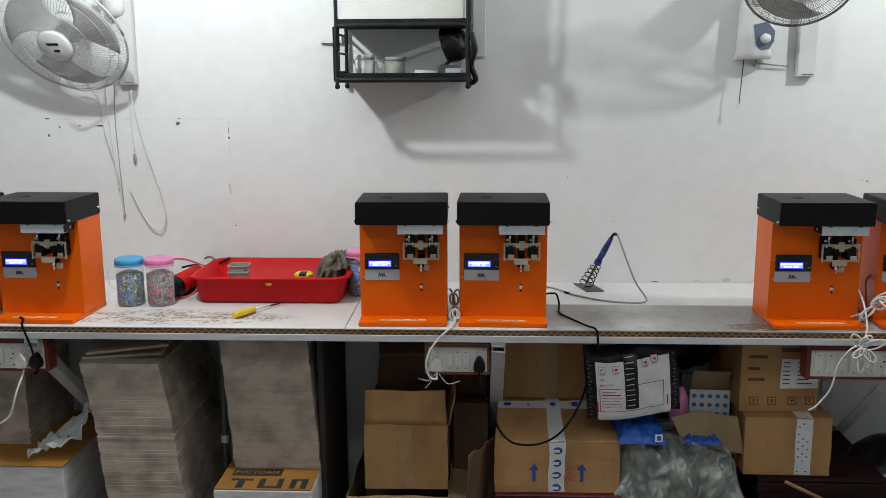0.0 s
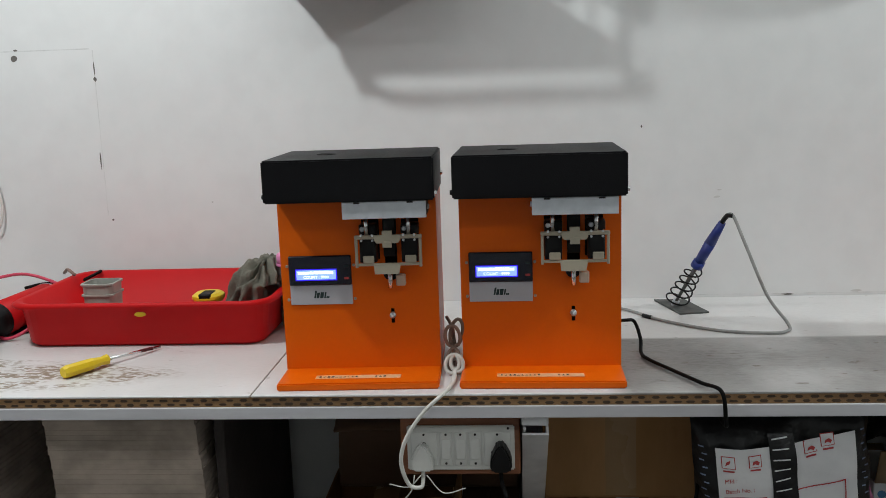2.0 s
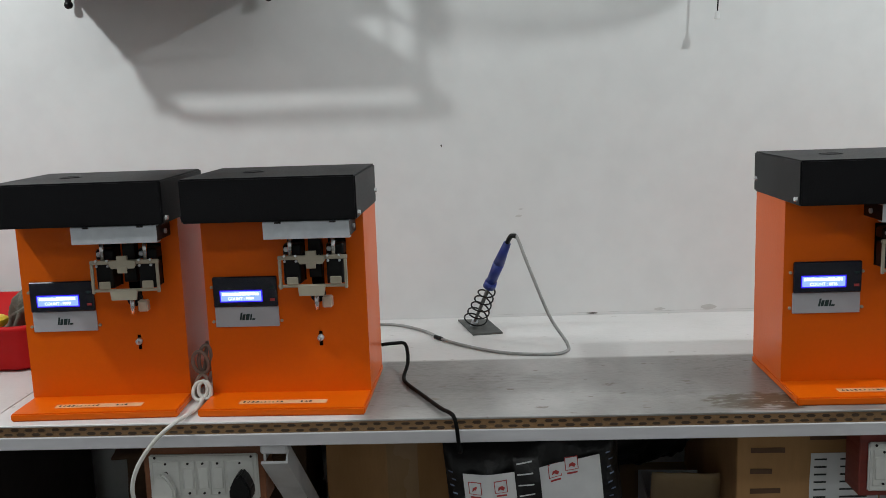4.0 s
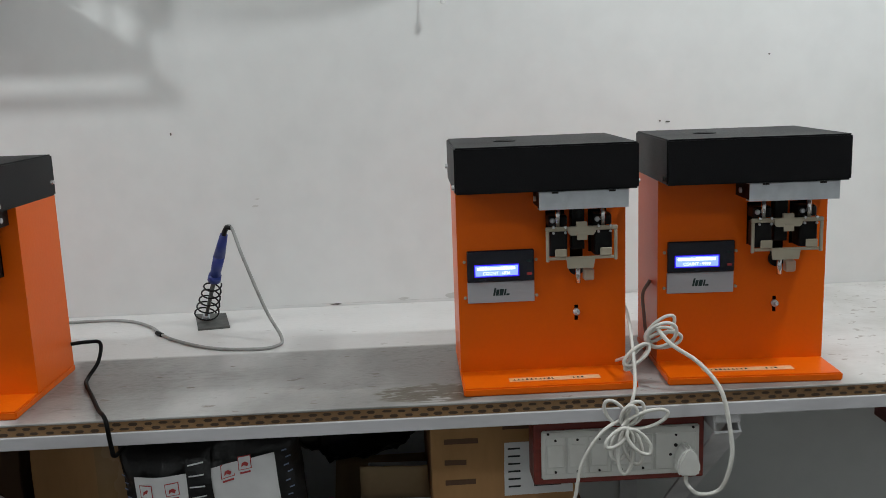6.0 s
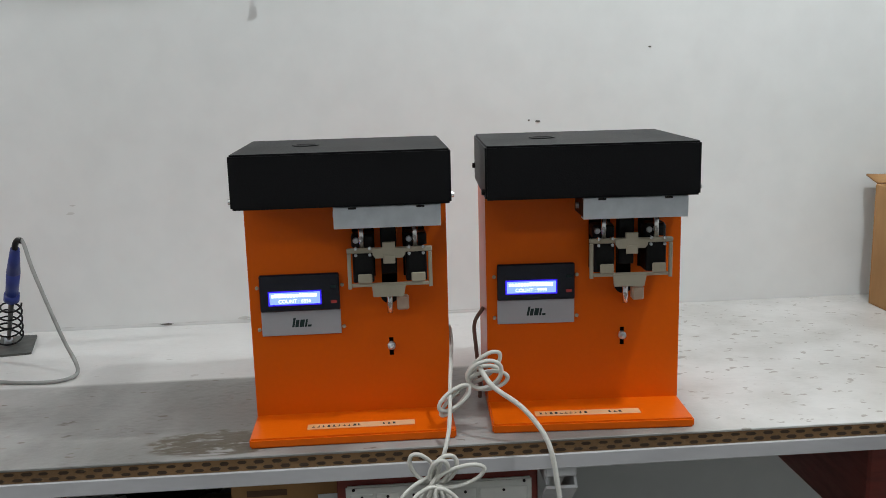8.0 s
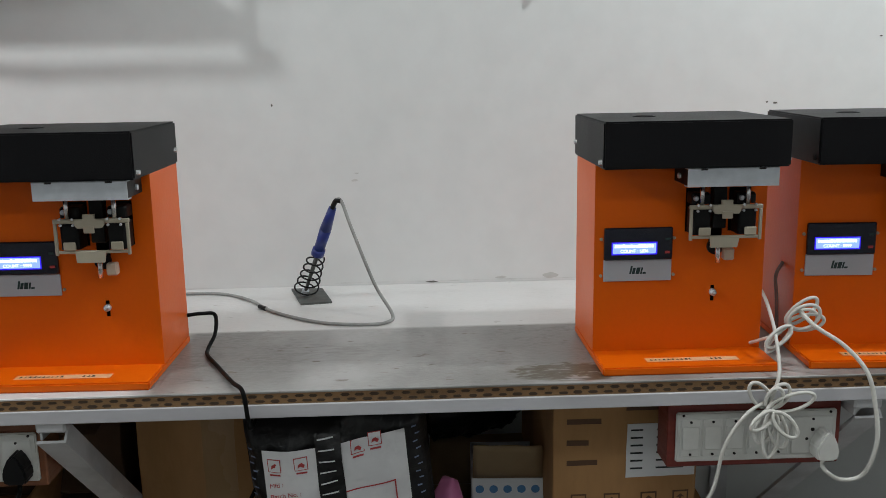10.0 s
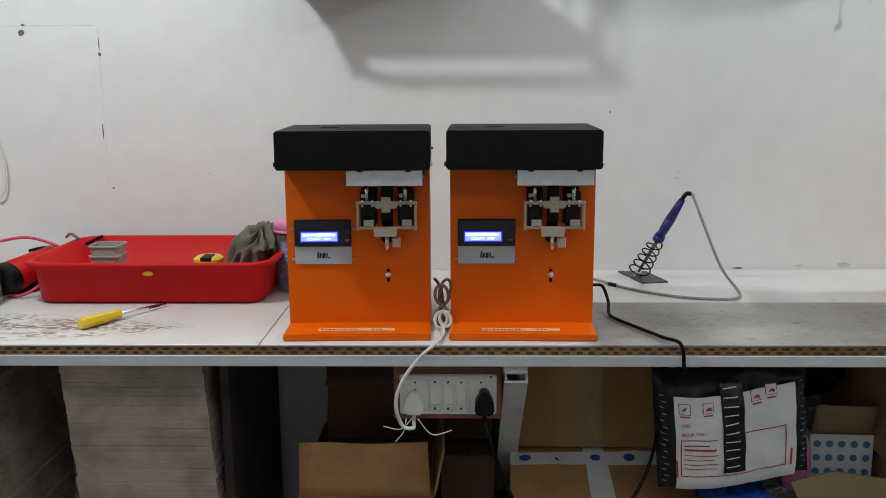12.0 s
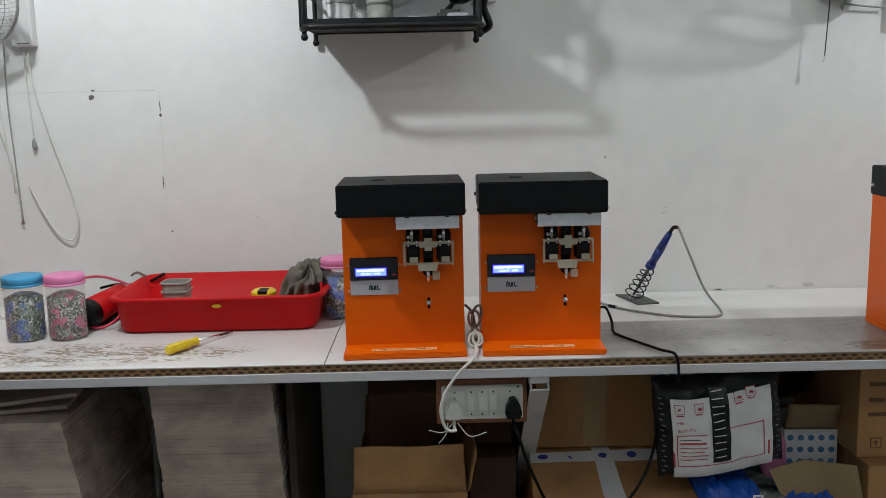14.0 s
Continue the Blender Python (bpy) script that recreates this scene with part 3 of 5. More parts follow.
    for x, w, h in ((-0.0775, 0.003, 0.0125), (-0.0735, 0.0045, 0.0095), (-0.0678, 0.0058, 0.01), (-0.0607, 0.0026, 0.01), (-0.057, 0.005, 0.0028)):
        prism([(x, 0.1355), (x + w, 0.1355), (x + w + h * 0.2, 0.1355 + h), (x + h * 0.2, 0.1355 + h)], -0.0034, -0.0028, bm)
    tagged(part("emblem", bm, INK_GREEN, plate, "small dark green emblem strokes"), kind="stuff")
    for x, z in ((-0.1208, 0.19), (-0.0088, 0.19), (-0.1208, 0.133), (-0.0088, 0.133)):
        screw("screw", (x, 0, z), 0.0026, e, IVORY)
    # zinc channel under the lid
    ch = bmesh.new()
    box(-0.0125, 0.12, -0.0705, -0.0685, 0.2765, 0.3035, 0.0005, ch)
    box(-0.0125, 0.12, -0.0685, -0.001, 0.3018, 0.3035, 0, ch)
    box(-0.0125, 0.12, -0.0685, -0.054, 0.2765, 0.2782, 0, ch)
    chan = part("channel", ch, STEEL, e, "bright zinc-plated channel")
    for x in (-0.012, 0.1187):
        part("end_web", box(x, x + 0.0008, -0.0684, -0.002, 0.2785, 0.3015), BLACK, chan)
        part("web_screw", rod((x - 0.003, -0.03, 0.289), (x + 0.0038, -0.03, 0.289), 0.0042, n=10), STEEL, chan)
    for x in (0.011, 0.095):
        part("edge_notch", box(x - 0.005, x + 0.005, -0.0712, -0.0704, 0.3005, 0.3032, 0.0003), DARK, chan)
    # jaw
    JY = -0.0435
    jaw = part("jaw_frame", box(0.0005, 0.1095, JY, JY + 0.006, 0.2395, 0.2458, 0.001), IVORY, e, "ivory nylon jaw frame")
    for bx in ((0.0008, 0.0056, JY, JY + 0.004, 0.193, 0.2394), (0.1042, 0.109, JY, JY + 0.004, 0.193, 0.2394), (0.0057, 0.1041, JY, JY + 0.004, 0.1955, 0.2)):
        part("jaw_bar", box(*bx, 0.0008), IVORY, jaw)
    part("jaw_cross", prism([(0.037, 0.2335), (0.0715, 0.2335), (0.075, 0.238), (0.075, 0.2455), (0.0622, 0.2465), (0.0622, 0.2535), (0.0462, 0.2535), (0.0462, 0.2465), (0.0335, 0.2455), (0.0335, 0.238)], JY - 0.0055, JY - 0.0002), IVORY, jaw)
    part("jaw_tongue", box(0.0465, 0.062, JY - 0.0075, JY - 0.0056, 0.2265, 0.2375, 0.0008), IVORY, jaw)
    part("jaw_foot", prism([(0.031, 0.199), (0.0745, 0.199), (0.0715, 0.183), (0.0325, 0.183)], JY - 0.0045, JY - 0.0002), IVORY, jaw, "translucent ivory foot")
    for x in (0.0075, 0.0755):
        bm = loft([rounded(x, x + 0.027, -0.038, -0.003, 0.004, 0.2005, 3), rounded(x, x + 0.027, -0.038, -0.003, 0.004, 0.2385, 3)])
        part("block", bm, BLACK, e, "black plastic guide block")
        part("upper_block", loft([rounded(x - 0.001, x + 0.028, -0.032, -0.002, 0.005, 0.246, 3), rounded(x - 0.001, x + 0.028, -0.032, -0.002, 0.005, 0.259, 3), rounded(x + 0.001, x + 0.026, -0.03, -0.003, 0.004, 0.262, 3)]), BLACK, e, "black plastic guide block")
        part("bush", box(x + 0.0065, x + 0.0245, -0.0465, -0.0439, 0.2005, 0.213, 0.0018), IVORY, e)
        part("shaft", rod((x + 0.0125, -0.0375, 0.246), (x + 0.0125, -0.0375, 0.277), 0.0037, n=12), CHROME, e, "polished steel shaft", True)
        for dx in (0.0045, 0.0225):
            screw("screw", (x + dx, JY - 0.0002, 0.2462), 0.0026, jaw, CHROME)
            screw("screw", (x + dx, JY - 0.0002, 0.2375), 0.0021, jaw, STEEL)
        screw("screw", (x + 0.005, -0.032, 0.2545), 0.0042, e, STEEL)
    part("guide_post", box(0.044, 0.0645, -0.016, -0.002, 0.206, 0.282, 0.001), BLACK, e)
    part("plunger_ring", rod((0.0535, -0.0005, 0.176), (0.0535, -0.006, 0.176), 0.0125, n=18), BLACK, e)
    part("plunger", rod((0.0535, -0.015, 0.184), (0.0535, -0.018, 0.1535), 0.0042, 0.0038, 12), CHROME, e, "steel plunger tip", True)
    part("sensor", box(0.0625, 0.0785, -0.02, -0.006, 0.157, 0.1755, 0.002), clear("sensor_plastic", (0.7, 0.62, 0.5), 0.3, 0.6), e, "small clear plastic sensor")
    sw = part("lock_screw", rod((0.0534, 0.002, 0.1035), (0.0534, -0.006, 0.1035), 0.0056, 0.0051, 14), STEEL, e, "steel screw in a slot", True)
    part("screw_tip", rod((0.0534, -0.0061, 0.104), (0.0534, -0.012, 0.105), 0.0026, 0.0022, 10), CHROME, sw)
    # tape with handwriting on the base
    rt = random.Random(count + 3)
    x0 = -0.07 + rt.uniform(-0.012, 0.012)
    tape = part("tape_label", box(x0, x0 + 0.14, -0.059, -0.042, 0.0127, 0.013), TAPE_PEACH, e, "frosted tape strip with writing")
    bm = bmesh.new()
    for k in range(13):
        x = x0 + 0.006 + k * 0.0066 + (0.026 if k > 9 else 0)
        w = rt.uniform(0.0028, 0.005)
        box(x, x + w, -0.0535, -0.052, 0.0131, 0.0133, 0, bm)
        box(x + w * rt.uniform(0, 0.5), x + w * rt.uniform(0.55, 1), -0.052, -0.0475, 0.0131, 0.0133, 0, bm)
    tagged(part("writing", bm, INK, tape), kind="stuff")
    return e


PLACES = ((9999, -0.048, -0.8), (9999, -0.348, 1.6), (6836, 0.8747, -0.2), (9999, 1.19, -3.0), (9999, -1.472, -1.5), (9999, -1.78, -1.0))
first = machine(9999)
first.matrix_basis = pose(PLACES[0][1], FACE, BENCH, 0, 0, PLACES[0][2])
for count, x, turn in PLACES[1:]:
    if count == 9999:
        copy_thing(first, pose(x, FACE, BENCH, 0, 0, turn))
    else:
        machine(count).matrix_basis = pose(x, FACE, BENCH, 0, 0, turn)


# ---- switch boards ----
region(1.035, 1, 0.008, 0.029, -0.0125)


def switch_board(x0, x1, z0, z1, mat, modules, label):
    e = thing("switch_board", label, "switchboard", "switch boards under the bench")
    part("back_box", box(x0, x1, -0.6, -0.545, z0, z1, 0.002), mat, e, "varnished wooden box")
    # hanger up to the bench
    part("hanger", box(x0 + 0.02, x1 - 0.02, -0.59, -0.555, z1 + 0.0002, 0.7723), mat, e)
    px0, px1, pz0, pz1 = x0 + 0.011, x1 - 0.009, z0 + 0.011, z1 - 0.012
    plate = part("face_plate", box(px0, px1, -0.607, -0.6003, pz0, pz1, 0.002, seg=2), WHITE_PLASTIC, e, "white plastic face plate")
    unit = (px1 - px0 - 0.008) / sum(2 if m == "s" else 1.0 for m in modules)
    x = px0 + 0.004
    mid = (pz0 + pz1) / 2
    for m in modules:
        w = unit * (2 if m == "s" else 1)
        hgt = (pz1 - pz0) * 0.38
        if m == "s":
            so = part("socket", box(x + 0.002, x + w - 0.002, -0.0105 - 0.6, -0.6072, mid - hgt, mid + hgt, 0.0015), WHITE_PLASTIC, plate)
            # pin holes are flat discs with their shade painted near-black
            for dx, dz, r in ((0, 0.009, 0.003), (-0.008, -0.006, 0.0024), (0.008, -0.006, 0.0024)):
                part("pin_hole", rod((x + w / 2 + dx, -0.6108, mid + dz), (x + w / 2 + dx, -0.6103, mid + dz), r, n=10), DARK, so)
        else:
            sw = part("switch", box(x + 0.0015, x + w - 0.0015, -0.6095, -0.6072, mid - hgt, mid + hgt, 0.001), WHITE_PLASTIC, plate)
            bm = box(x + 0.004, x + w - 0.004, -0.6125, -0.6097, mid - hgt * 0.6, mid + hgt * 0.6, 0.001)
            for v in bm.verts:
                if v.co.z > mid and v.co.y < -0.611:
                    v.co.y += 0.0022
            part("rocker", bm, WHITE_PLASTIC, sw)
        for dz in (-1, 1):
            part("screw", rod((x + w / 2, -0.6099 - (0.0006 if m == "s" else 0), mid + dz * hgt * 0.86), (x + w / 2, -0.6118, mid + dz * hgt * 0.86), 0.0019, n=8), DARK, plate)
        x += w
    for sx in (px0 + 0.01, px1 - 0.01):
        part("screw", rod((sx, -0.6068, pz1 - 0.004), (sx, -0.6085, pz1 - 0.004), 0.002, n=8), DARK, plate)
    return px0, px1, mid


switch_board(-0.281, -0.091, 0.658, 0.757, BROWN_BOX, "s111s", "white switch plate on a brown wooden box")
switch_board(0.812, 1.07, 0.655, 0.757, MAROON, "11111s", "white switch plate on a maroon wooden box")
switch_board(-1.66, -1.4, 0.655, 0.757, MAROON, "1111ss", "white switch plate on a maroon wooden box")


def plug(name, at, mat, label, tail, w=0.017, deep=0.03):
    """A three-pin plug in its socket with its cable."""
    e = thing(name, label, "plug")
    x, y, z = at
    bm = prism([(x - w, z - 0.018), (x - w * 0.75, z - 0.024), (x + w * 0.75, z - 0.024), (x + w, z - 0.018), (x + w * 0.95, z - 0.002), (x + w * 0.4, z + 0.018), (x, z + 0.023), (x - w * 0.4, z + 0.018), (x - w * 0.95, z - 0.002)], y - deep, y)
    bmesh.ops.bevel(bm, geom=bm.edges[:], offset=0.003, segments=2, affect="EDGES", clamp_overlap=True)
    part("plug_body", bm, mat, e)
    part("cable", cord([(x, y - deep / 2, z - 0.02), (x, y - deep / 2 - 0.001, z - 0.04), *tail], 0.0032, 8), BLACK_CABLE if mat is BLACK else WHITE_CABLE, e, smooth=True)
    return e


region(1.035, 1, 0.008)
SY = -0.5822
plug("black_plug", (-0.1215, SY, 0.6895), BLACK, "black three-pin plug with a long drooping cable",
     [(-0.115, -0.635, 0.64), (-0.1, -0.64, 0.59), (-0.08, -0.645, 0.54), (-0.055, -0.65, 0.49), (-0.015, -0.655, 0.462), (0.05, -0.655, 0.463), (0.105, -0.645, 0.49), (0.15, -0.61, 0.535), (0.185, -0.55, 0.585), (0.212, -0.46, 0.64), (0.216, -0.455, 0.7), (0.215, -0.54, 0.742), (0.214, -0.622, 0.748), (0.212, -0.631, 0.765), (0.206, -0.626, 0.805), (0.184, -0.585, 0.8055), (0.152, -0.515, 0.8045), (0.124, -0.455, 0.8045), (0.117, -0.42, 0.806), (0.121, -0.38, 0.82), (0.115, -0.345, 0.842), (0.098, -0.36, 0.849), (0.0765, -0.372, 0.85)])
plug("white_plug", (-0.245, SY, 0.6855), WHITE_PLASTIC, "white plug with its cable looping up to the bench", [(-0.244, -0.64, 0.655), (-0.262, -0.64, 0.66), (-0.272, -0.645, 0.7), (-0.262, -0.645, 0.74), (-0.235, -0.64, 0.78), (-0.205, -0.628, 0.806), (-0.196, -0.58, 0.8045), (-0.196, -0.5, 0.806), (-0.2, -0.45, 0.83)], 0.0185, 0.016)
plug("white_plug", (1.036, SY, 0.6865), WHITE_PLASTIC, "white plug with its cable rising to the bench", [(1.04, -0.645, 0.65), (1.07, -0.65, 0.66), (1.083, -0.655, 0.71), (1.08, -0.65, 0.76), (1.07, -0.64, 0.81), (1.045, -0.62, 0.845), (1.01, -0.6, 0.87), (0.995, -0.57, 0.89)])
plug("black_plug", (-1.425, SY, 0.6875), BLACK, "black three-pin plug under the workbench", [(-1.41, -0.64, 0.66), (-1.4, -0.64, 0.68), (-1.42, -0.635, 0.75), (-1.44, -0.63, 0.805), (-1.45, -0.6, 0.815), (-1.47, -0.58, 0.817)])
plug("white_plug", (-1.466, SY, 0.6875), WHITE_PLASTIC, "white plug with a drooping cable", [(-1.47, -0.64, 0.6), (-1.5, -0.64, 0.52), (-1.56, -0.64, 0.49), (-1.62, -0.64, 0.5)])


def bundle(name, label, loops, r, mat, extra=()):
    e = thing(name, label, "cable")
    for k, pts in enumerate(loops):
        part("loop", cord(pts, r, 7, 7), mat, e, smooth=True)
    for pts in extra:
        part("tail", cord(pts, r, 7, 7), mat, e, smooth=True)
    return e


def petal(c, ang, length, wide, y, lift=0.0):
    """A bow-like loop of cord starting and ending at c."""
    d, s = Vector((math.cos(ang), 0, math.sin(ang))), Vector((-math.sin(ang), 0, math.cos(ang)))
    c = Vector((c[0], y, c[1]))
    out = []
    for t in range(9):
        a = t / 8 * 2 * math.pi
        p = c + d * (length * (1 - math.cos(a)) / 2) + s * (wide * math.sin(a))
        p.y -= lift * math.sin(a / 2)
        out.append(tuple(p))
    return out


c = (0.934, 0.762)
bundle("cable_hank", "white mains cable tied in bow loops at the bench edge",
       [petal(c, math.radians(a), l * 0.56, w * 0.6, -0.632 - 0.003 * k, 0.01) for k, (a, l, w) in enumerate(((125, 0.085, 0.02), (60, 0.075, 0.022), (75, 0.06, 0.018), (20, 0.11, 0.02), (250, 0.09, 0.022), (285, 0.1, 0.02), (265, 0.12, 0.018), (215, 0.07, 0.015), (310, 0.08, 0.018)))], 0.0027, WHITE_CABLE,
       [[(c[0], -0.633, c[1] - 0.05), (c[0], -0.64, c[1]), (0.948, -0.632, 0.805), (0.955, -0.61, 0.83), (0.96, -0.57, 0.87), (0.968, -0.5, 0.9), (0.972, -0.42, 0.9)],
        [(c[0], -0.635, c[1] + 0.01), (0.9, -0.645, 0.755), (0.87, -0.65, 0.71), (0.855, -0.65, 0.64), (0.82, -0.65, 0.59), (0.8, -0.648, 0.575)],
        [(c[0] + 0.004, -0.642, c[1] + 0.012), (c[0] - 0.006, -0.648, c[1]), (c[0] + 0.005, -0.64, c[1] - 0.01)]])
c = (0.983, 0.865)
bundle("cable_hank", "white cable coiled between two orange machines",
       [petal(c, math.radians(a), l * 0.85, w * 0.85, -0.56 - 0.004 * k, 0.01) for k, (a, l, w) in enumerate(((45, 0.065, 0.014), (20, 0.05, 0.018), (10, 0.058, 0.014), (35, 0.055, 0.02), (225, 0.06, 0.008), (215, 0.055, 0.012)))], 0.0027, WHITE_CABLE,
       [[(0.965, -0.55, 0.84), (0.95, -0.5, 0.815), (0.98, -0.45, 0.807)]])
bundle("cable_hank", "brown and white cable knotted between two orange machines",
       [petal((-0.195, 0.845), math.radians(a), l, w, -0.5 - 0.005 * k, 0.01) for k, (a, l, w) in enumerate(((80, 0.05, 0.01), (95, 0.04, 0.012), (265, 0.04, 0.01)))], 0.003, BROWN_CABLE,
       [[(-0.195, -0.5, 0.85), (-0.2, -0.47, 0.87), (-0.212, -0.42, 0.875)], [(-0.195, -0.505, 0.82), (-0.19, -0.5, 0.806), (-0.18, -0.4, 0.804)]])
bundle("cable_hank", "white cable looped between two orange machines", [petal((-0.194, 0.835), math.radians(a), l, w, -0.515, 0.01) for a, l, w in ((255, 0.03, 0.011), (285, 0.028, 0.01))], 0.0032, WHITE_CABLE, [[(-0.194, -0.515, 0.812), (-0.193, -0.56, 0.8045), (-0.2, -0.6, 0.8045)]])
region()
part_c = thing("power_cable", "thin brown cable behind an orange machine", "cable")
part("cable", cord([(1.052, -0.46, 0.804), (1.052, -0.465, 0.83), (1.047, -0.47, 0.88), (1.046, -0.465, 0.915), (1.06, -0.455, 0.935)], 0.0028), BROWN_CABLE, part_c, smooth=True)


# ---- red tray and what lies in it ----
region(1.037, 1.085, 0.0, 0.04)
tray = thing("plastic_tray", "deep red plastic tray with a rolled rim", "tray")
X0, X1, Y0, Y1 = -1.002, -0.558, -0.338, -0.075
Z = BENCH
rings = [rounded(X0 - 0.002, X1 - 0.002, Y0 + 0.01, Y1 - 0.01, 0.03, Z + 0.001), rounded(X0 - 0.01, X1 + 0.006, Y0, Y1, 0.035, Z + 0.009), rounded(X0 - 0.018, X1 + 0.018, Y0 - 0.013, Y1 + 0.013, 0.042, Z + 0.083),
         rounded(X0 - 0.031, X1 + 0.031, Y0 - 0.024, Y1 + 0.024, 0.05, Z + 0.083), rounded(X0 - 0.032, X1 + 0.032, Y0 - 0.025, Y1 + 0.025, 0.05, Z + 0.089), rounded(X0 - 0.027, X1 + 0.027, Y0 - 0.02, Y1 + 0.02, 0.047, Z + 0.093),
         rounded(X0 - 0.017, X1 + 0.017, Y0 - 0.01, Y1 + 0.01, 0.042, Z + 0.091), rounded(X0 + 0.003, X1 - 0.003, Y0 + 0.003, Y1 - 0.003, 0.035, Z + 0.012), rounded(X0 + 0.012, X1 - 0.012, Y0 + 0.012, Y1 - 0.012, 0.03, Z + 0.005)]
part("tray_body", loft(rings), RED, tray, smooth=True)
part("sticker", rod((-0.775, Y0 - 0.014, Z + 0.068), (-0.775, Y0 - 0.0155, Z + 0.068), 0.011, n=20), YELLOW, tray, "small yellow oval sticker", m=Matrix.Diagonal((1, 1, 0.42, 1)) @ Matrix.Translation((0, 0, (Z + 0.0695) * (1 / 0.42 - 1))))
for k, dz in enumerate((0.0, 0.022)):
    e = thing("plastic_cup", "small grey square plastic cup, stacked in a red tray", "cup", "stacked cups")
    cx, cy = -0.9, -0.235
    rr = [rounded(cx - 0.026, cx + 0.026, cy - 0.024, cy + 0.024, 0.01, Z + 0.0055 + dz + 0.0002 * k, 3), rounded(cx - 0.031, cx + 0.031, cy - 0.028, cy + 0.028, 0.012, Z + 0.082 + dz, 3), rounded(cx - 0.0335, cx + 0.0335, cy - 0.0305, cy + 0.0305, 0.012, Z + 0.0825 + dz, 3),
          rounded(cx - 0.0335, cx + 0.0335, cy - 0.0305, cy + 0.0305, 0.012, Z + 0.086 + dz, 3), rounded(cx - 0.0295, cx + 0.0295, cy - 0.0265, cy + 0.0265, 0.012, Z + 0.086 + dz, 3), rounded(cx - 0.0245, cx + 0.0245, cy - 0.0225, cy + 0.0225, 0.01, Z + 0.009 + dz, 3)]
    part("cup_body", loft(rr), GREY_PLASTIC, e)


def on_heap(a, b, lift=0.0):
    """A place on the rag's heap: a is the bearing and b the angle from the top, in degrees."""
    a, b = math.radians(a), math.radians(b)
    d = Vector((math.sin(b) * math.cos(a), math.sin(b) * math.sin(a), math.cos(b)))
    r = 0.86 + 0.16 * noise.noise(d * 1.7 + Vector((2, 5, 1))) + 0.06 * noise.noise(d * 5)
    k = 1 / max(abs(d.x), abs(d.y), 0.72) ** 0.35
    z = 0.162 * max(0.0, d.z) ** 0.75 * r + lift * d.z
    x = -0.608 + (0.066 * r * k + lift) * d.x + 0.24 * z
    return (min(x, X1 - 0.012) if z < 0.095 else x, -0.2 + (0.1 * r * k + lift) * d.y, Z + 0.0065 + z)


rag = thing("cloth_rag", "crumpled grey-green cloth rag heaped in a red tray", "cloth")


def fold(u, v):
    """The heap with soft rounded folds that run down from its crown."""
    a, b = u * 360, 1 + v * 88
    c, s3 = math.cos(math.radians(a)), math.sin(math.radians(a))
    q = Vector((c * 1.6, s3 * 1.6, v * 1.1))
    warp = noise.noise(q * 1.3 + Vector((4, 1, 7)))
    ridge = 1 - 7 * noise.noise(Vector((c * 2.4 + 0.9 * warp, s3 * 2.4 - 0.7 * warp, v * 1.7 + warp))) ** 2
    fine = 1 - abs(noise.noise(Vector((c * 6 + warp, s3 * 6, v * 5 + 2 * warp)) + Vector((9, 3, 2)))) * 2
    return on_heap(a, b, (0.02 * max(-0.5, ridge) + 0.004 * fine - 0.012) * min(1.0, 3 * v + 0.2))


part("fabric", grid(fold, 150, 60), CLOTH, rag, smooth=True)
e = thing("tape_measure", "yellow and black tape measure lying in a red tray", "tape measure")
tx, ty, tz = -0.692, -0.22, Z + 0.0055
part("hub_stack", rod((tx, ty, tz), (tx, ty, tz + 0.055), 0.022, 0.024, 18), GREY_PLASTIC, e, "grey reel below")
part("case", loft([rounded(tx - 0.027, tx + 0.027, ty - 0.025, ty + 0.025, 0.02, tz + 0.055), rounded(tx - 0.03, tx + 0.03, ty - 0.028, ty + 0.028, 0.022, tz + 0.062), rounded(tx - 0.03, tx + 0.03, ty - 0.028, ty + 0.028, 0.022, tz + 0.068), rounded(tx - 0.024, tx + 0.024, ty - 0.022, ty + 0.022, 0.018, tz + 0.073)]), YELLOW, e)
part("grip_band", box(tx - 0.011, tx + 0.013, ty - 0.0285, ty + 0.01, tz + 0.064, tz + 0.0745, 0.002), BLACK, e)


# ---- jars, grinder, screwdriver ----
region()


def jar(x, y, lid_mat, fill, label, r=0.045, h=0.155):
    e = thing("plastic_jar", label, "jar", "jars on the bench")
    part("jar_wall", lathe([(r * 0.9, 0.0005), (r, 0.005), (r, h * 0.8), (r * 0.94, h * 0.84), (r * 0.94, h * 0.87)], 28, (x, y, BENCH)), JAR, e, "clear plastic", True)
    part("contents", lathe([(r * 0.85, 0.003), (r * 0.95, 0.008), (r * 0.95, h * 0.66), (r * 0.5, h * 0.73), (r * 0.1, h * 0.71)], 24, (x, y, BENCH)), fill, e, "mixed small screws and parts", True)
    bm = lathe([(r * 1.02, h * 0.855), (r * 1.02, h * 0.98), (r * 0.97, h), (r * 0.5, h * 1.0)], 36, (x, y, BENCH))
    lid = part("lid", bm, lid_mat, e, "coloured screw lid", True)
    part("lid_ring", lathe([(r * 1.04, h * 0.85), (r * 1.05, h * 0.86), (r * 1.05, h * 0.875), (r * 1.02, h * 0.885)], 36, (x, y, BENCH)), lid_mat, lid, smooth=True)
    return e


blue = jar(-1.26, -0.345, LID_BLUE, FILL_BLUE, "clear jar of mixed screws with a blue lid")
part("handle", cord([(-1.3, -0.345, 0.925), (-1.325, -0.345, 0.915), (-1.333, -0.345, 0.885), (-1.32, -0.345, 0.855), (-1.3, -0.345, 0.85)], 0.004), JAR, blue, smooth=True)
jar(-1.162, -0.34, LID_PINK, FILL_PINK, "clear jar of mixed screws with a pink lid")
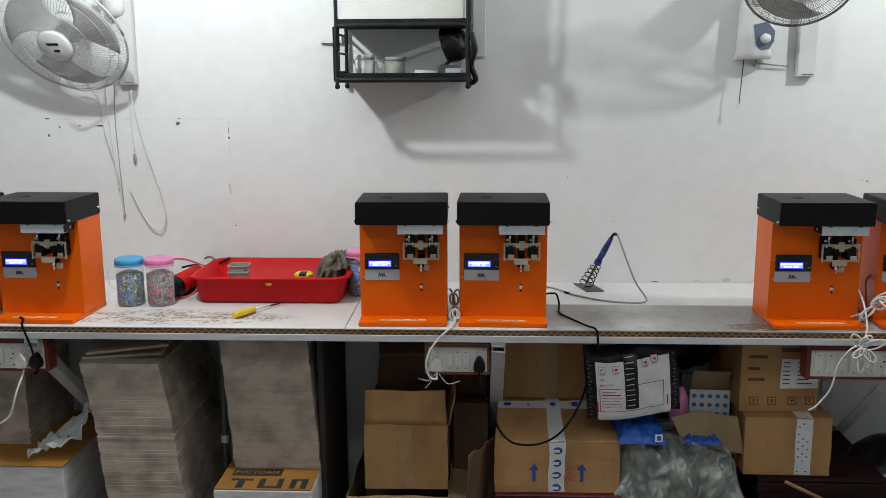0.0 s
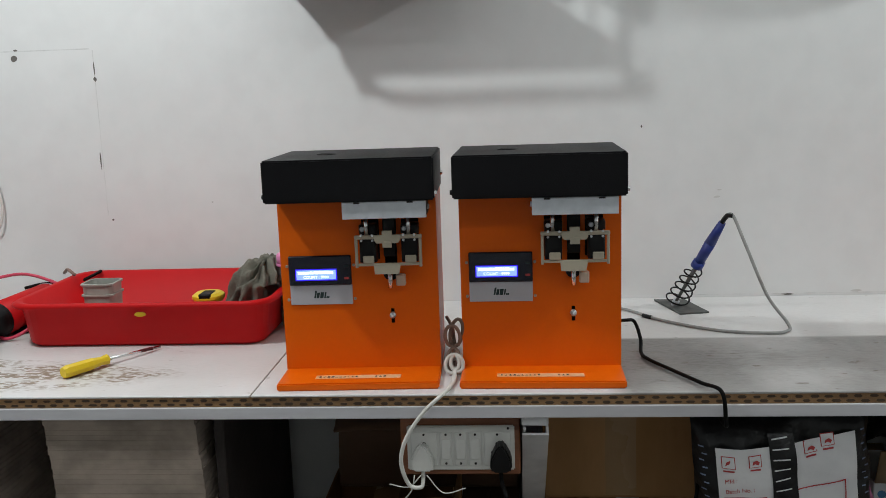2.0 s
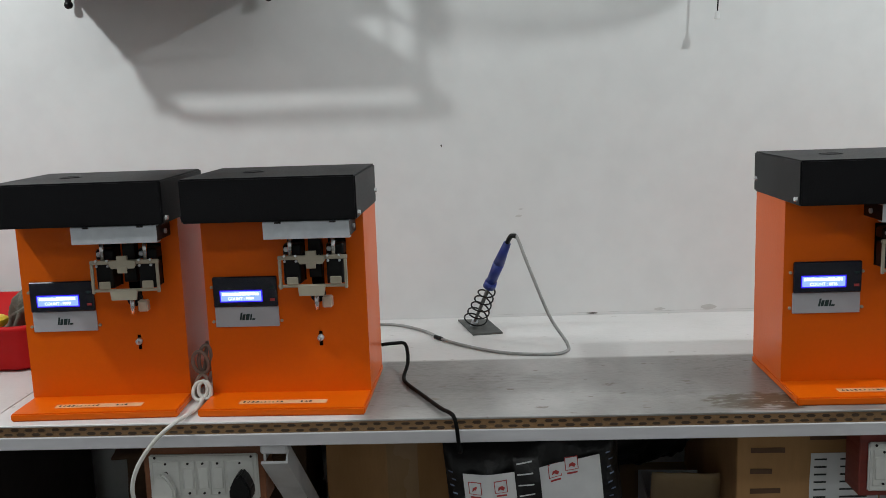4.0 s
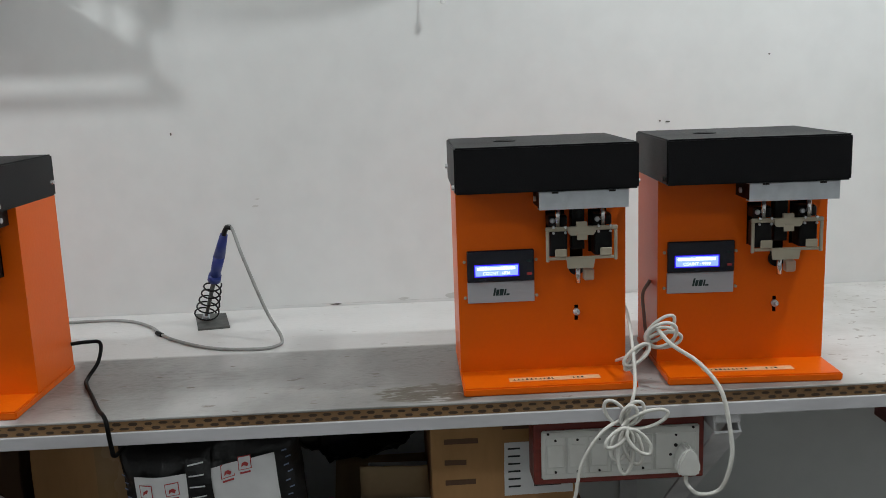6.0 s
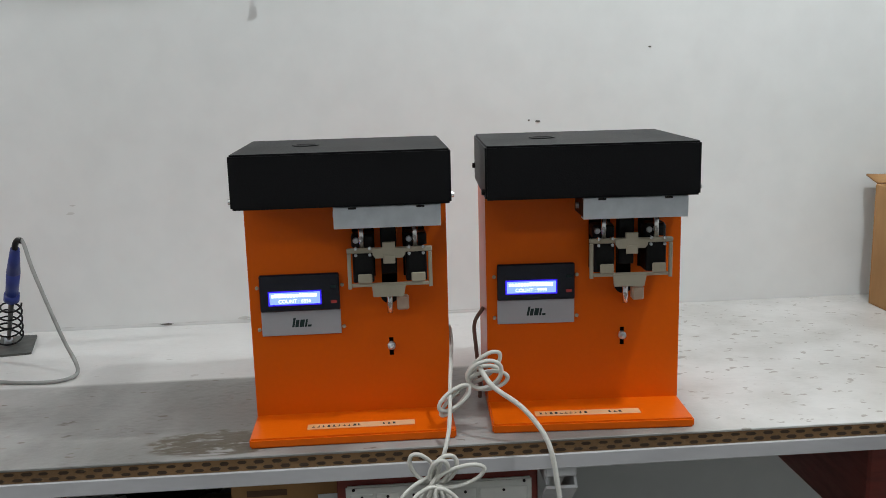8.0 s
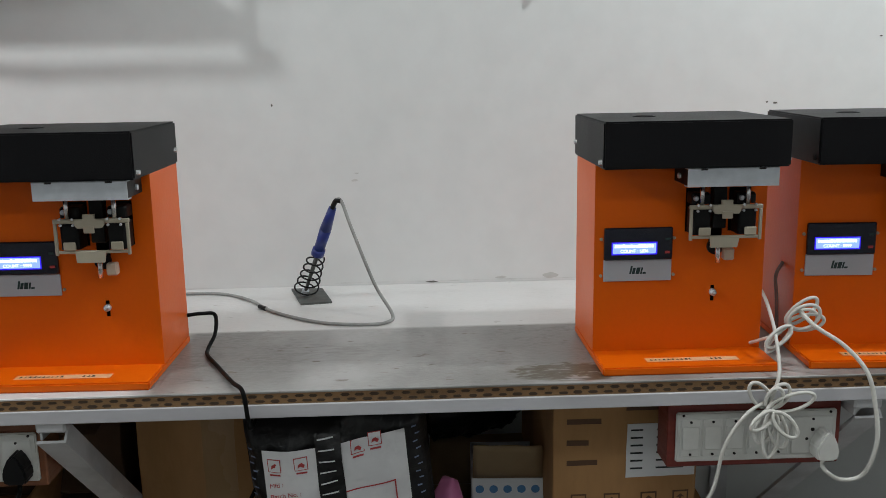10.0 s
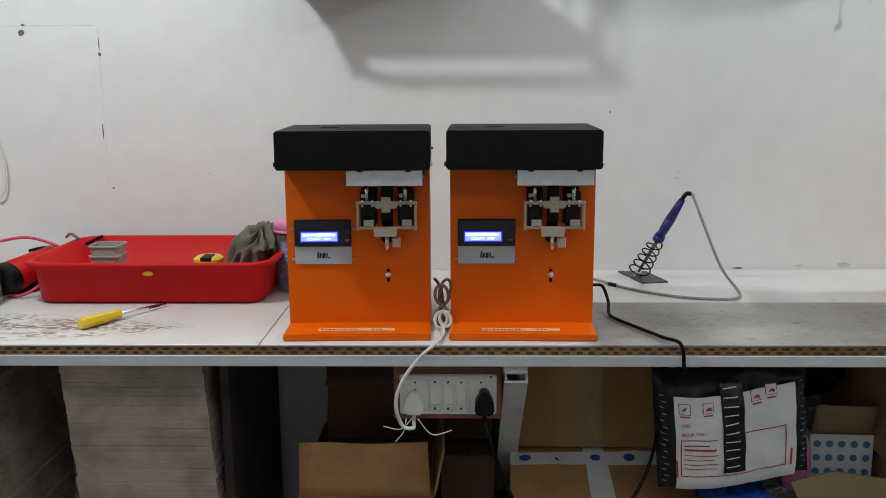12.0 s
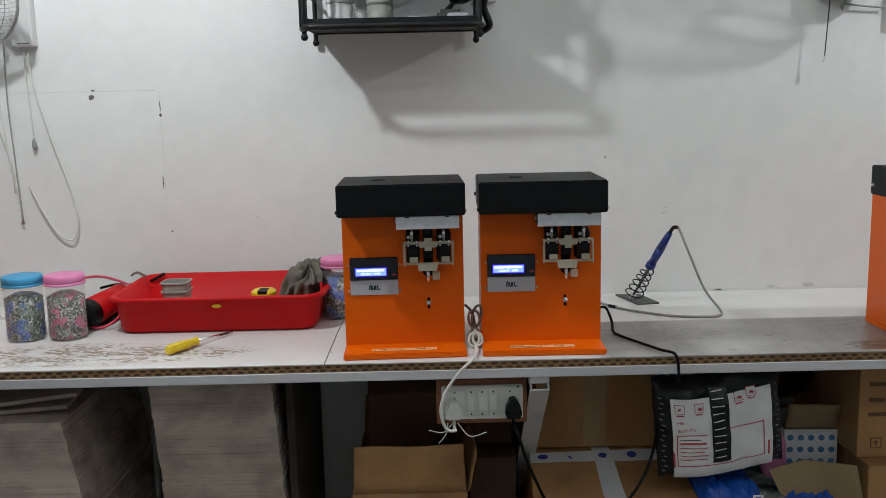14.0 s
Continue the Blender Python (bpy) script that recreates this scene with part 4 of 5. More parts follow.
jar(-0.528, -0.19, LID_PINK, FILL_BLUE, "clear jar of mixed screws with a pink lid behind a machine", 0.043)

region(1.037, 1.085, 0.0, 0.04)
e = thing("angle_grinder", "red and black angle grinder lying beside a red tray", "power tool")
a, b = Vector((-1.104, -0.265, 0.838)), Vector((-1.078, -0.125, 0.848))
part("motor_body", rod(a, b, 0.036, 0.033, 22), RED, e, smooth=True)
d = (b - a).normalized()
part("end_cap", rod(a - d * 0.03, a, 0.03, 0.037, 22), BLACK, e, smooth=True)
part("gear_head", rod(b, b + d * 0.03, 0.034, 0.022, 18), STEEL, e)
part("rest_foot", box(-1.125, -1.06, -0.24, -0.13, 0.8003, 0.814, 0.004), BLACK, e)
for pts, mat in (([(-1.17, -0.1, 0.885), (-1.1, -0.09, 0.895), (-1.04, -0.09, 0.88), (-0.99, -0.1, 0.855), (-0.96, -0.13, 0.83)], PINK_CABLE), ([(-1.09, -0.1, 0.865), (-1.05, -0.09, 0.872), (-1.0, -0.09, 0.87), (-0.965, -0.09, 0.878), (-0.93, -0.07, 0.895)], BLACK_CABLE), ([(-1.06, -0.28, 0.81), (-1.02, -0.29, 0.806), (-0.99, -0.27, 0.82), (-1.0, -0.2, 0.83)], PINK_CABLE), ([(-1.02, -0.06, 0.89), (-0.99, -0.1, 0.905), (-0.96, -0.13, 0.9)], BROWN_CABLE)):
    part("lead", cord([(x - 0.05, y, z) for x, y, z in pts], 0.0035), mat, e, smooth=True)

region()
e = thing("screwdriver", "yellow-handled screwdriver lying on the bench", "screwdriver")
a, b, t3 = Vector((-0.872, -0.524, 0.812)), Vector((-0.828, -0.446, 0.812)), Vector((-0.769, -0.346, 0.806))
d = (b - a).normalized()
bm = bmesh.new()
for p, q, r0, r1 in ((0, 0.08, 0.009, 0.0118), (0.08, 0.6, 0.0118, 0.011), (0.6, 0.85, 0.011, 0.008), (0.85, 1.0, 0.008, 0.01)):
    rod(a.lerp(b, p), a.lerp(b, q), r0, r1, 8, bm)
part("handle", bm, YELLOW, e, "ribbed yellow handle")
part("shank", rod(b, t3, 0.003, 0.0026, 10), CHROME, e, smooth=True)
part("tip_sleeve", rod(b.lerp(t3, 0.62), b.lerp(t3, 0.85), 0.0032, n=10), CRATE_RED, e)

# ---- soldering iron ----
region(1.04, 1.06, 0.006, 0.05)
e = thing("soldering_iron", "blue-handled soldering iron standing in a wire-spring stand", "soldering iron")
foot, top = Vector((0.232, -0.112, 0.805)), Vector((0.307, -0.22, 1.01))
ax = (top - foot).normalized()
part("stand_plate", loft([[(0.2, -0.06, BENCH + 0.0003), (0.262, -0.062, BENCH + 0.0003), (0.29, -0.168, BENCH + 0.0003), (0.232, -0.178, BENCH + 0.0003)], [(0.2, -0.06, BENCH + 0.004), (0.262, -0.062, BENCH + 0.004), (0.29, -0.168, BENCH + 0.004), (0.232, -0.178, BENCH + 0.004)]]), STAND, e, "grey pressed-steel base")
part("barrel", rod(foot, foot.lerp(top, 0.45), 0.003, 0.0045, 12), STAND, e, smooth=True)
h0, h1 = foot.lerp(top, 0.45), foot.lerp(top, 0.93)
bm = rod(h0, h0.lerp(h1, 0.12), 0.0125, 0.012, 16)
rod(h0.lerp(h1, 0.12), h0.lerp(h1, 0.55), 0.0098, 0.0108, 16, bm)
rod(h0.lerp(h1, 0.55), h1, 0.0108, 0.007, 16, bm)
part("grip", bm, BLUE_GRIP, e, "blue plastic grip", True)
side = ax.orthogonal().normalized()
up = ax.cross(side)
coil = []
for k in range(85):
    a = k / 17 * 2 * math.pi
    r = 0.0235 - 0.008 * k / 84
    coil.append(foot + ax * (0.008 + 0.092 * k / 84) + r * (math.cos(a) * side + math.sin(a) * up))
part("spring", cord(coil, 0.0017, 6, 0), BLACK, e, "dark steel wire spring", True)
part("spring_clip", rod(foot - Vector((0, 0, 0.001)), foot + ax * 0.012, 0.007, n=12), STEEL, e)
part("cable", cord([h1, top, top + Vector((0.012, -0.004, 0.0)), top + Vector((0.03, -0.02, -0.05)), (0.375, -0.26, 0.86), (0.405, -0.29, 0.812), (0.398, -0.315, 0.804), (0.36, -0.325, 0.8035), (0.28, -0.305, 0.8035), (0.19, -0.23, 0.8035), (0.13, -0.14, 0.8035), (0.06, -0.085, 0.8035), (-0.05, -0.08, 0.8035)], 0.0031), GREY_CABLE, e, "grey fabric cable", True)
part("cable_boot", cord([h1 - ax * 0.004, h1 + ax * 0.008, top + Vector((0.003, -0.001, 0.001)), top + Vector((0.011, -0.004, 0.0005))], 0.0048), BLACK, e, smooth=True)
part("cable_tie", rod((0.172, -0.207, 0.8036), (0.158, -0.19, 0.8036), 0.0042, n=10), BLACK, e)


# ---- stacked boards under the bench ----
region(1.034, 1, 0.01, 0, -0.003)


def board_stack(name, label, x0, x1, y0, y1, z0, z1, n, lean, seed, loose=0):
    e = thing(name, label, "stack")
    r = random.Random(seed)
    t = (z1 - z0) / n
    me = mesh_of("board", box((x0 - x1) / 2, (x1 - x0) / 2, (y0 - y1) / 2, (y1 - y0) / 2, 0.00002, t - 0.00006, 0.0003), BOARD)
    drift = 0.0
    for k in range(n):
        f = k / n
        drift = drift * 0.85 + r.uniform(-0.0013, 0.0013)
        ob = new("board", me)
        ob.parent = e
        dx = lean(f) + drift + (r.uniform(-0.005, 0.005) if r.random() < 0.1 else 0)
        ob.matrix_basis = pose((x0 + x1) / 2 + dx, (y0 + y1) / 2 + (r.uniform(-0.003, 0.003) if r.random() < 0.12 else r.uniform(-0.0006, 0.0006)), z0 + k * t, 0, 0, r.uniform(-0.12, 0.12))
    for k in range(loose):
        ob = new("board", me)
        ob.parent = e
        ob.matrix_basis = pose((x0 + x1) / 2 + lean(1) - 0.03 - 0.02 * k, (y0 + y1) / 2 + 0.05, z1 + 0.004 + 0.019 * k, 0, -2.2 - 0.6 * k, 6 + 9 * k)
    return e


board_stack("board_stack", "tall leaning stack of dusty white foam boards on the floor", -1.268, -1.03, -0.57, -0.1, 0.0005, 0.672, 74, lambda f: 0.03 - 0.06 * f - 0.018 * max(0, f - 0.8) * 5, 3, 2)
ybox = thing("board_carton", "yellow printed carton of foam boards on the floor", "carton")
part("carton_body", box(-0.9, -0.61, -0.665, -0.1, 0.0005, 0.308, 0.003), CARD_WHITE, ybox, "white board edges")
part("carton_top", box(-0.898, -0.612, -0.663, -0.102, 0.3085, 0.312), YELLOW_CARD, ybox, "yellow printed top")
part("logo_bar", box(-0.87, -0.72, -0.57, -0.52, 0.3122, 0.3126), INK, ybox)
lettering("PVC FOAM", 0.028, YELLOW_CARD, pose(-0.865, -0.555, 0.3128), ybox, "print", 0.0002)
bm = bmesh.new()
for b in ((-0.862, -0.796, -0.605, -0.592), (-0.84, -0.818, -0.655, -0.606), (-0.775, -0.757, -0.655, -0.59), (-0.757, -0.72, -0.655, -0.642), (-0.72, -0.703, -0.655, -0.59), (-0.68, -0.663, -0.655, -0.59), (-0.663, -0.63, -0.603, -0.59), (-0.648, -0.63, -0.655, -0.604)):
    box(*b, 0.3122, 0.3126, 0, bm)
tagged(part("print_bar", bm, INK, ybox), kind="stuff")
board_stack("board_stack", "stack of dusty grey foam boards on a yellow carton", -0.895, -0.63, -0.515, -0.1, 0.3132, 0.752, 48, lambda f: 0.022 - 0.034 * f, 8)
e = thing("steel_tube", "thin grey steel tube standing between board stacks", "tube")
part("tube", rod((-0.935, -0.42, 0.001), (-0.925, -0.42, 0.62), 0.008, n=12), STAND, e, smooth=True)
part("collar", rod((-0.929, -0.42, 0.36), (-0.9288, -0.42, 0.385), 0.0125, n=12), STEEL, e)
# added sheet, no real plywood: paints the unlit side of the stack
e = thing("plywood_sheet", "near-black sheet painting the shaded side of a board stack", "plywood")
part("ply_face", box(-0.612, -0.594, -0.5, -0.06, 0.0005, 0.745, 0.002), STACK_SIDE_SHADE, e)

lbox = thing("board_carton", "carton of white boards with a brown lid on the floor", "carton")
part("carton_body", box(-1.72, -1.385, -0.58, -0.1, 0.0005, 0.335, 0.004), CARD_WHITE, lbox)
part("carton_lid", box(-1.722, -1.383, -0.583, -0.098, 0.3355, 0.341, 0.002), YELLOW_CARD, lbox, "brown printed lid")
board_stack("board_stack", "short stack of white boards on a carton", -1.9, -1.56, -0.42, -0.1, 0.3415, 0.6, 30, lambda f: 0.0, 12)
e = thing("plastic_sheet", "folded clear plastic sheet lying on a carton", "plastic")
sheet = clear("film_plastic", (0.6, 0.66, 0.68), 0.25, 0.55)


def film(u, v):
    p = Vector((u * 4, v * 4, 2))
    return (-1.5 + 0.16 * u + 0.02 * noise.noise(p), -0.56 + 0.13 * v, 0.347 + 0.13 * u * (0.4 + 0.6 * v) + 0.035 * abs(noise.noise(p * 1.3)) + 0.02 * math.sin(9 * v + 5 * u) ** 2)


part("film", grid(film, 16, 16), sheet, e)


# ---- cartons ----
def carton(name, label, x0, x1, y0, y1, z0, z1, mat=CARTON, turn=0.0, tilt=0.0, flaps=(), tape=None, flap_mat=None):
    """A corrugated box with card thickness; flaps: (side, length, angle)."""
    e = thing(name, label, "carton")
    cx, cy = (x0 + x1) / 2, (y0 + y1) / 2
    e.matrix_basis = PLACE @ pose(cx, cy, z0, 0, tilt, turn)
    w, d, h, t = (x1 - x0) / 2, (y1 - y0) / 2, z1 - z0, 0.004
    for n, b in (("wall_panel", (-w, w, -d, -d + t, t, h)), ("wall_panel", (-w, w, d - t, d, t, h)), ("wall_panel", (-w, -w + t, -d + t, d - t, t, h)), ("wall_panel", (w - t, w, -d + t, d - t, t, h)), ("bottom_panel", (-w, w, -d, d, 0, t))):
        part(n, box(*b, 0.0012), mat, e)
    if not flaps:
        part("top_panel", box(-w, 0 - 0.0008, -d, d, h + 0.0002, h + t, 0.001), mat, e)
        part("top_panel", box(0.0008, w, -d, d, h + 0.0002, h + t, 0.001), mat, e)
    for side, length, ang in flaps:
        fl = {0: (w, Matrix.Translation((0, -d, h)) @ pose(0, 0, 0, 0, 0, 180)), 1: (w, Matrix.Translation((0, d, h))), 2: (d, Matrix.Translation((-w, 0, h)) @ pose(0, 0, 0, 0, 0, 90)), 3: (d, Matrix.Translation((w, 0, h)) @ pose(0, 0, 0, 0, 0, -90))}[side]
        bm = grid(lambda u, v: ((u * 2 - 1) * fl[0] * (0.97 - 0.03 * v), length * v * (1 + 0.02 * noise.noise(Vector((u * 9 + x0 * 7, side, 0)))), length * 0.07 * noise.noise(Vector((u * 3 + x0 * 9, v * 2, side))) * v), 8, 5)
        ob = part("flap", bm, flap_mat or mat, e, smooth=True, m=fl[1] @ pose(0, 0, 0, ang, 0, 0))
        s = ob.modifiers.new("thickness", "SOLIDIFY")
        s.thickness = 0.004
    if tape:
        tm, a, b = tape
        part("tape_front", box(a, b, -d - 0.0009, -d - 0.0002, h * 0.02, h), tm, e)
        part("tape_top", box(a, b, -d - 0.0009, d, h + t + 0.0002, h + t + 0.0008), tm, e)
    return e


def dented(e, amp, front=1.0, back=1.0, spread=0.0, seed=0.0):
    """Crushes a carton: soft dents, a sloping top (front and back height factors) and a wider front."""
    y0, y1 = -0.25, 0.0
    for ob in e.children:
        me, m = ob.data, ob.matrix_basis.copy()
        inv = m.inverted()
        bm = bmesh.new()
        bm.from_mesh(me)
        long = [g for g in bm.edges if g.calc_length() > 0.05]
        if len(bm.faces) < 60 and long:
            bmesh.ops.subdivide_edges(bm, edges=long, cuts=7, use_grid_fill=True)
        for v in bm.verts:
            p = m @ v.co
            f = min(1.0, max(0.0, (p.y - y0) / (y1 - y0)))
            q = Vector((p.x * 11 + seed, p.y * 11, p.z * 11))
            n = Vector(noise.noise_vector(q)) + 0.5 * Vector(noise.noise_vector(q * 2.7))
            w = min(1.0, p.z / 0.03)
            p.z *= front + (back - front) * f
            p.x *= 1 + spread * (1 - f)
            p += n * amp * w
            v.co = inv @ p
        bm.to_mesh(me)
        bm.free()


worn = carton("carton", "worn brown carton on the floor", -0.53, -0.215, -0.52, -0.07, 0.0005, 0.226, CARTON_PALE, 0, 0, ((0, 0.07, -70), (3, 0.08, -10), (1, 0.1, 3)))
dented(worn, 0.006, 1.0, 1.0, 0.0, 3.0)
opened = carton("carton", "open brown carton with its front flap raised", -0.478, -0.223, -0.5, -0.09, 0.2415, 0.458, CARTON, 1.0, 0, ((0, 0.114, 88), (3, 0.09, 78), (1, 0.1, 60)), (CLEAR_TAPE, -0.03, 0.02))
dented(opened, 0.0028, 1.0, 1.0, 0.0, 7.0)
# this carton and the tall one carry the gap's shade in their colour
back_box = carton("carton", "brown carton against the wall, shade painted into its colour", -0.455, -0.1, -0.22, -0.045, 0.4645, 0.66, CARTON_SHADE_PRINT, 0, 0, ((0, 0.1, -20), (2, 0.09, 40)))
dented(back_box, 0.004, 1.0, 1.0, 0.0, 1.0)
carton("carton", "tall brown carton against the wall, shade painted into its colour", -0.208, -0.096, -0.3, -0.05, 0.0005, 0.455, CARTON_SHADE_PRINT)
frag = carton("carton", "brown carton sealed with printed white tape, blue arrows", -0.062, 0.276, -0.55, -0.06, 0.262, 0.447, CARTON, 0.5, 0, (), (WHITE_TAPE, -0.022, 0.022))
d, h = 0.245, 0.185
for x in (-0.062, 0.068):
    part("arrow", prism([(x - 0.0045, 0.04), (x + 0.0045, 0.04), (x + 0.0045, 0.082), (x + 0.0125, 0.082), (x, 0.106), (x - 0.0125, 0.082), (x - 0.0045, 0.082)], -d - 0.0008, -d - 0.0001), INK_BLUE, frag, "blue printed arrow")
for k, (word, z) in enumerate((("DLE", 0.088), ("H", 0.066), ("RE", 0.044))):
    lettering(word, 0.022, INK_RED, facing(0.026, -d - 0.0004, z), frag, "print", 0.0002)
for k in range(4):
    z = 0.02 + 0.045 * k
    part("tape_print", lathe([(0.013, 0), (0.013, 0.0004), (0.009, 0.0005), (0.008, 0.0004)], 16), INK_BLUE, frag, m=pose(0, -d - 0.0022, z, 90, 0, 0))
    part("tape_print", box(-0.012, 0.006, -0.0012, 0, -0.006, 0.004, 0.0002), PAPER, frag, m=pose(0, -d - 0.0024, z))
for k in range(5):
    part("tape_print", lathe([(0.012, 0), (0.012, 0.0004), (0.007, 0.0005)], 16), INK_BLUE, frag, m=pose(-0.14 + 0.07 * k, -0.032, h + 0.0054))
part("cross_tape", box(-0.169, 0.169, -0.055, -0.01, h + 0.0049, h + 0.0053), WHITE_TAPE, frag, "white printed tape")
dented(frag, 0.0035, 0.89, 1.13, 0.1, 5.0)
seam = carton("carton", "brown carton on top of another, taped along its seam", -0.045, 0.245, -0.3, -0.05, 0.4795, 0.742, CARTON, -0.6, 0, (), (CLEAR_TAPE, -0.032, 0.025))
dented(seam, 0.0025, 1.0, 1.0, 0.0, 9.0)
torn = thing("torn_card", "torn strip of brown cardboard leaning between cartons", "cardboard")
bm = grid(lambda u, v: (-0.175 + 0.1 * u + 0.02 * v, -0.6 + 0.2 * u + 0.03 * noise.noise(Vector((u * 4, v * 4, 5))), 0.001 + 0.4 * v + 0.03 * u * noise.noise(Vector((u * 5, v * 3, 1)))), 10, 16)
# card coloured dark to paint the shaded gap between cartons
ob = part("card", bm, CARTON_SHADE_PRINT, torn, smooth=True)
ob.modifiers.new("thickness", "SOLIDIFY").thickness = 0.004


# red crates
def crate(x0, x1, y0, y1, z1, label, mat=CRATE_RED):
    e = thing("plastic_crate", label, "crate", "red crates")
    part("crate_body", holed(x0, x1, 0.0005, z1, [(x0 + 0.04 + k * 0.085, x0 + 0.1 + k * 0.085, 0.05, z1 - 0.07) for k in range(int((x1 - x0 - 0.1) / 0.085))], y0, y0 + 0.006), mat, e)
    for b in ((x0, x0 + 0.006, y0 + 0.0062, y1, 0.0005, z1), (x1 - 0.006, x1, y0 + 0.0062, y1, 0.0005, z1), (x0 + 0.0062, x1 - 0.0062, y1 - 0.006, y1, 0.0005, z1)):
        part("crate_side", box(*b, 0.001), mat, e)
    part("crate_rim", box(x0 - 0.008, x1 + 0.008, y0 - 0.009, y0 - 0.0003, z1 - 0.03, z1 - 0.002, 0.003), mat, e)
    part("crate_lid", box(x0, x1, y0, y1, z1 + 0.0003, z1 + 0.006, 0.002), mat, e)


crate(-0.075, 0.3, -0.57, -0.06, 0.255, "dusty red plastic crate on the floor")
crate(0.318, 0.69, -0.57, -0.06, 0.222, "dusty red plastic crate on the floor")
crate(0.71, 1.09, -0.54, -0.06, 0.305, "dark maroon plastic crate on the floor", CRATE_DARK)


# grey plastic sheet heap
def crease(p):
    """Sharp crossing creases of stiff plastic, 0 to 1."""
    w = p + 0.3 * Vector(noise.noise_vector(p * 0.8))
    cells = [noise.voronoi(w * k + Vector((3, 7, 1)) * k)[0] for k in (1.0, 2.1, 4.3)]
    a, b, c = (min(1.0, (d[1] - d[0]) * 2.2) for d in cells)
    return 0.55 * a + 0.3 * b + 0.15 * c


def heap(u, v):
    a = u * 2 - 1
    prof = max(0.0, 1 - abs(a) ** 6) * (1.0 - 0.12 * u)
    p = Vector((u * 3.6 + 0.8 * v, v * 3.0 - 0.5 * u, 4))
    c = crease(p)
    x = 0.272 + 0.4 * u + 0.025 * noise.noise(p + Vector((5, 1, 0)))
    y = -0.575 + 0.28 * v - 0.02 * prof * math.sin(math.pi * min(1, v * 2)) - 0.1 * (c - 0.4) * prof
    z = 0.2305 + 0.2 * prof ** 0.5 * math.sin(min(1.0, v * 1.7) * math.pi / 2) ** 0.8 + (0.03 * noise.noise(p * 0.9) + 0.05 * (c - 0.4)) * prof
    return (x, y, max(0.23, z))


e = thing("plastic_sheet", "crumpled grey plastic sheet heaped on a red crate", "plastic sheet")
ob = part("sheet", grid(heap, 120, 100), SACK, e, smooth=True)
ob.modifiers.new("thickness", "SOLIDIFY").thickness = 0.003
def blue_lump(x0, x1, y0, y1, z0, h, seed):
    """A flat folded bag: creased top draped to its base."""
    def fn(u, v):
        p = Vector((u * 3.2 + seed, v * 3.2, 2))
        edge = min(1.0, 7 * min(u, 1 - u)) ** 0.5 * min(1.0, 5 * v) ** 0.5
        c = crease(p)
        return (x0 + (x1 - x0) * u + 0.008 * noise.noise(p * 2), y0 + (y1 - y0) * v - 0.012 * (c - 0.3) * edge, z0 + edge * (h * (1 - 0.25 * u) + 0.016 * (c - 0.4)))
    return grid(fn, 48, 40)


e = thing("poly_bag", "folded bright blue plastic bag with a white mark", "bag")
part("bag_body", blue_lump(0.285, 0.43, -0.55, -0.3, 0.425, 0.052, 0.0), BLUE_BAG, e, smooth=True)
part("mark", box(0.393, 0.415, -0.5655, -0.5635, 0.44, 0.463, 0.0004), PAPER, e, "small white printed mark")
part("mark_gap", box(0.398, 0.41, -0.5662, -0.5656, 0.444, 0.459), BLUE_BAG, e)
e = thing("poly_bag", "thin strip of blue plastic under a carton flap", "bag")
part("bag_body", blue_lump(0.49, 0.6, -0.52, -0.35, 0.412, 0.022, 5.0), BLUE_BAG, e, smooth=True)

# mailing bag: black body, white printed panel, black printed tape
mail = thing("mailing_bag", "black and white printed mailing bag, stuffed full", "bag")


def pillow_at(x, z, out):
    """The place on the bag's front at x and z."""
    uu, vv = (x - 0.2) / 0.273, (z - 0.5) / 0.235
    bulge = (max(0.0, 1 - abs(uu * 2 - 1) ** 2.6) * max(0.0, 1 - abs(vv * 2 - 1) ** 2.6)) ** 0.5
    y = -0.515 - 0.045 * bulge + 0.006 * noise.noise(Vector((x * 28, z * 28, 3)))
    return Vector((x - 0.01 + 0.08 * (0.61 - z), y - out - 0.001, z + 0.006 + 0.008 * math.sin(x * 17) + 0.085 * (x - 0.325)))


def pillow(bx0, bx1, bz0, bz1, out, nu, nv, back=False, wob=0.006):
    def fn(u, v):
        x, z = bx0 + (bx1 - bx0) * u, bz0 + (bz1 - bz0) * v
        uu, vv = (x - 0.2) / 0.273, (z - 0.5) / 0.235
        bulge = (max(0.0, 1 - abs(uu * 2 - 1) ** 2.6) * max(0.0, 1 - abs(vv * 2 - 1) ** 2.6)) ** 0.5
        y = -0.515 + (1 if back else -1) * 0.045 * bulge + wob * noise.noise(Vector((x * 28, z * 28, 3)))
        return (x - 0.01 + 0.08 * (0.61 - z), y - out, z + 0.006 + 0.008 * math.sin(x * 17) + 0.085 * (x - 0.325))
    return grid(fn, nu, nv)


bm = pillow(0.2, 0.473, 0.5, 0.735, 0, 34, 28, False, 0.012)
joined(bm, pillow(0.2, 0.473, 0.5, 0.735, 0, 34, 28, True))
part("bag_body", bm, BAG_BLACK, mail, "glossy black plastic", True)
part("printed_panel", pillow(0.229, 0.44, 0.507, 0.694, 0.013, 26, 24, False, 0.004), BAG_WHITE, mail, "white printed panel", True)
part("tape_band", pillow(0.309, 0.347, 0.545, 0.722, 0.0155, 8, 24), BAG_BLACK, mail, "black printed tape", True)
for k in range(10):
    z = 0.557 + k * 0.0165
    part("tape_print", pillow(0.313, 0.337, z, z + 0.0022, 0.0172, 5, 2), PAPER, mail)
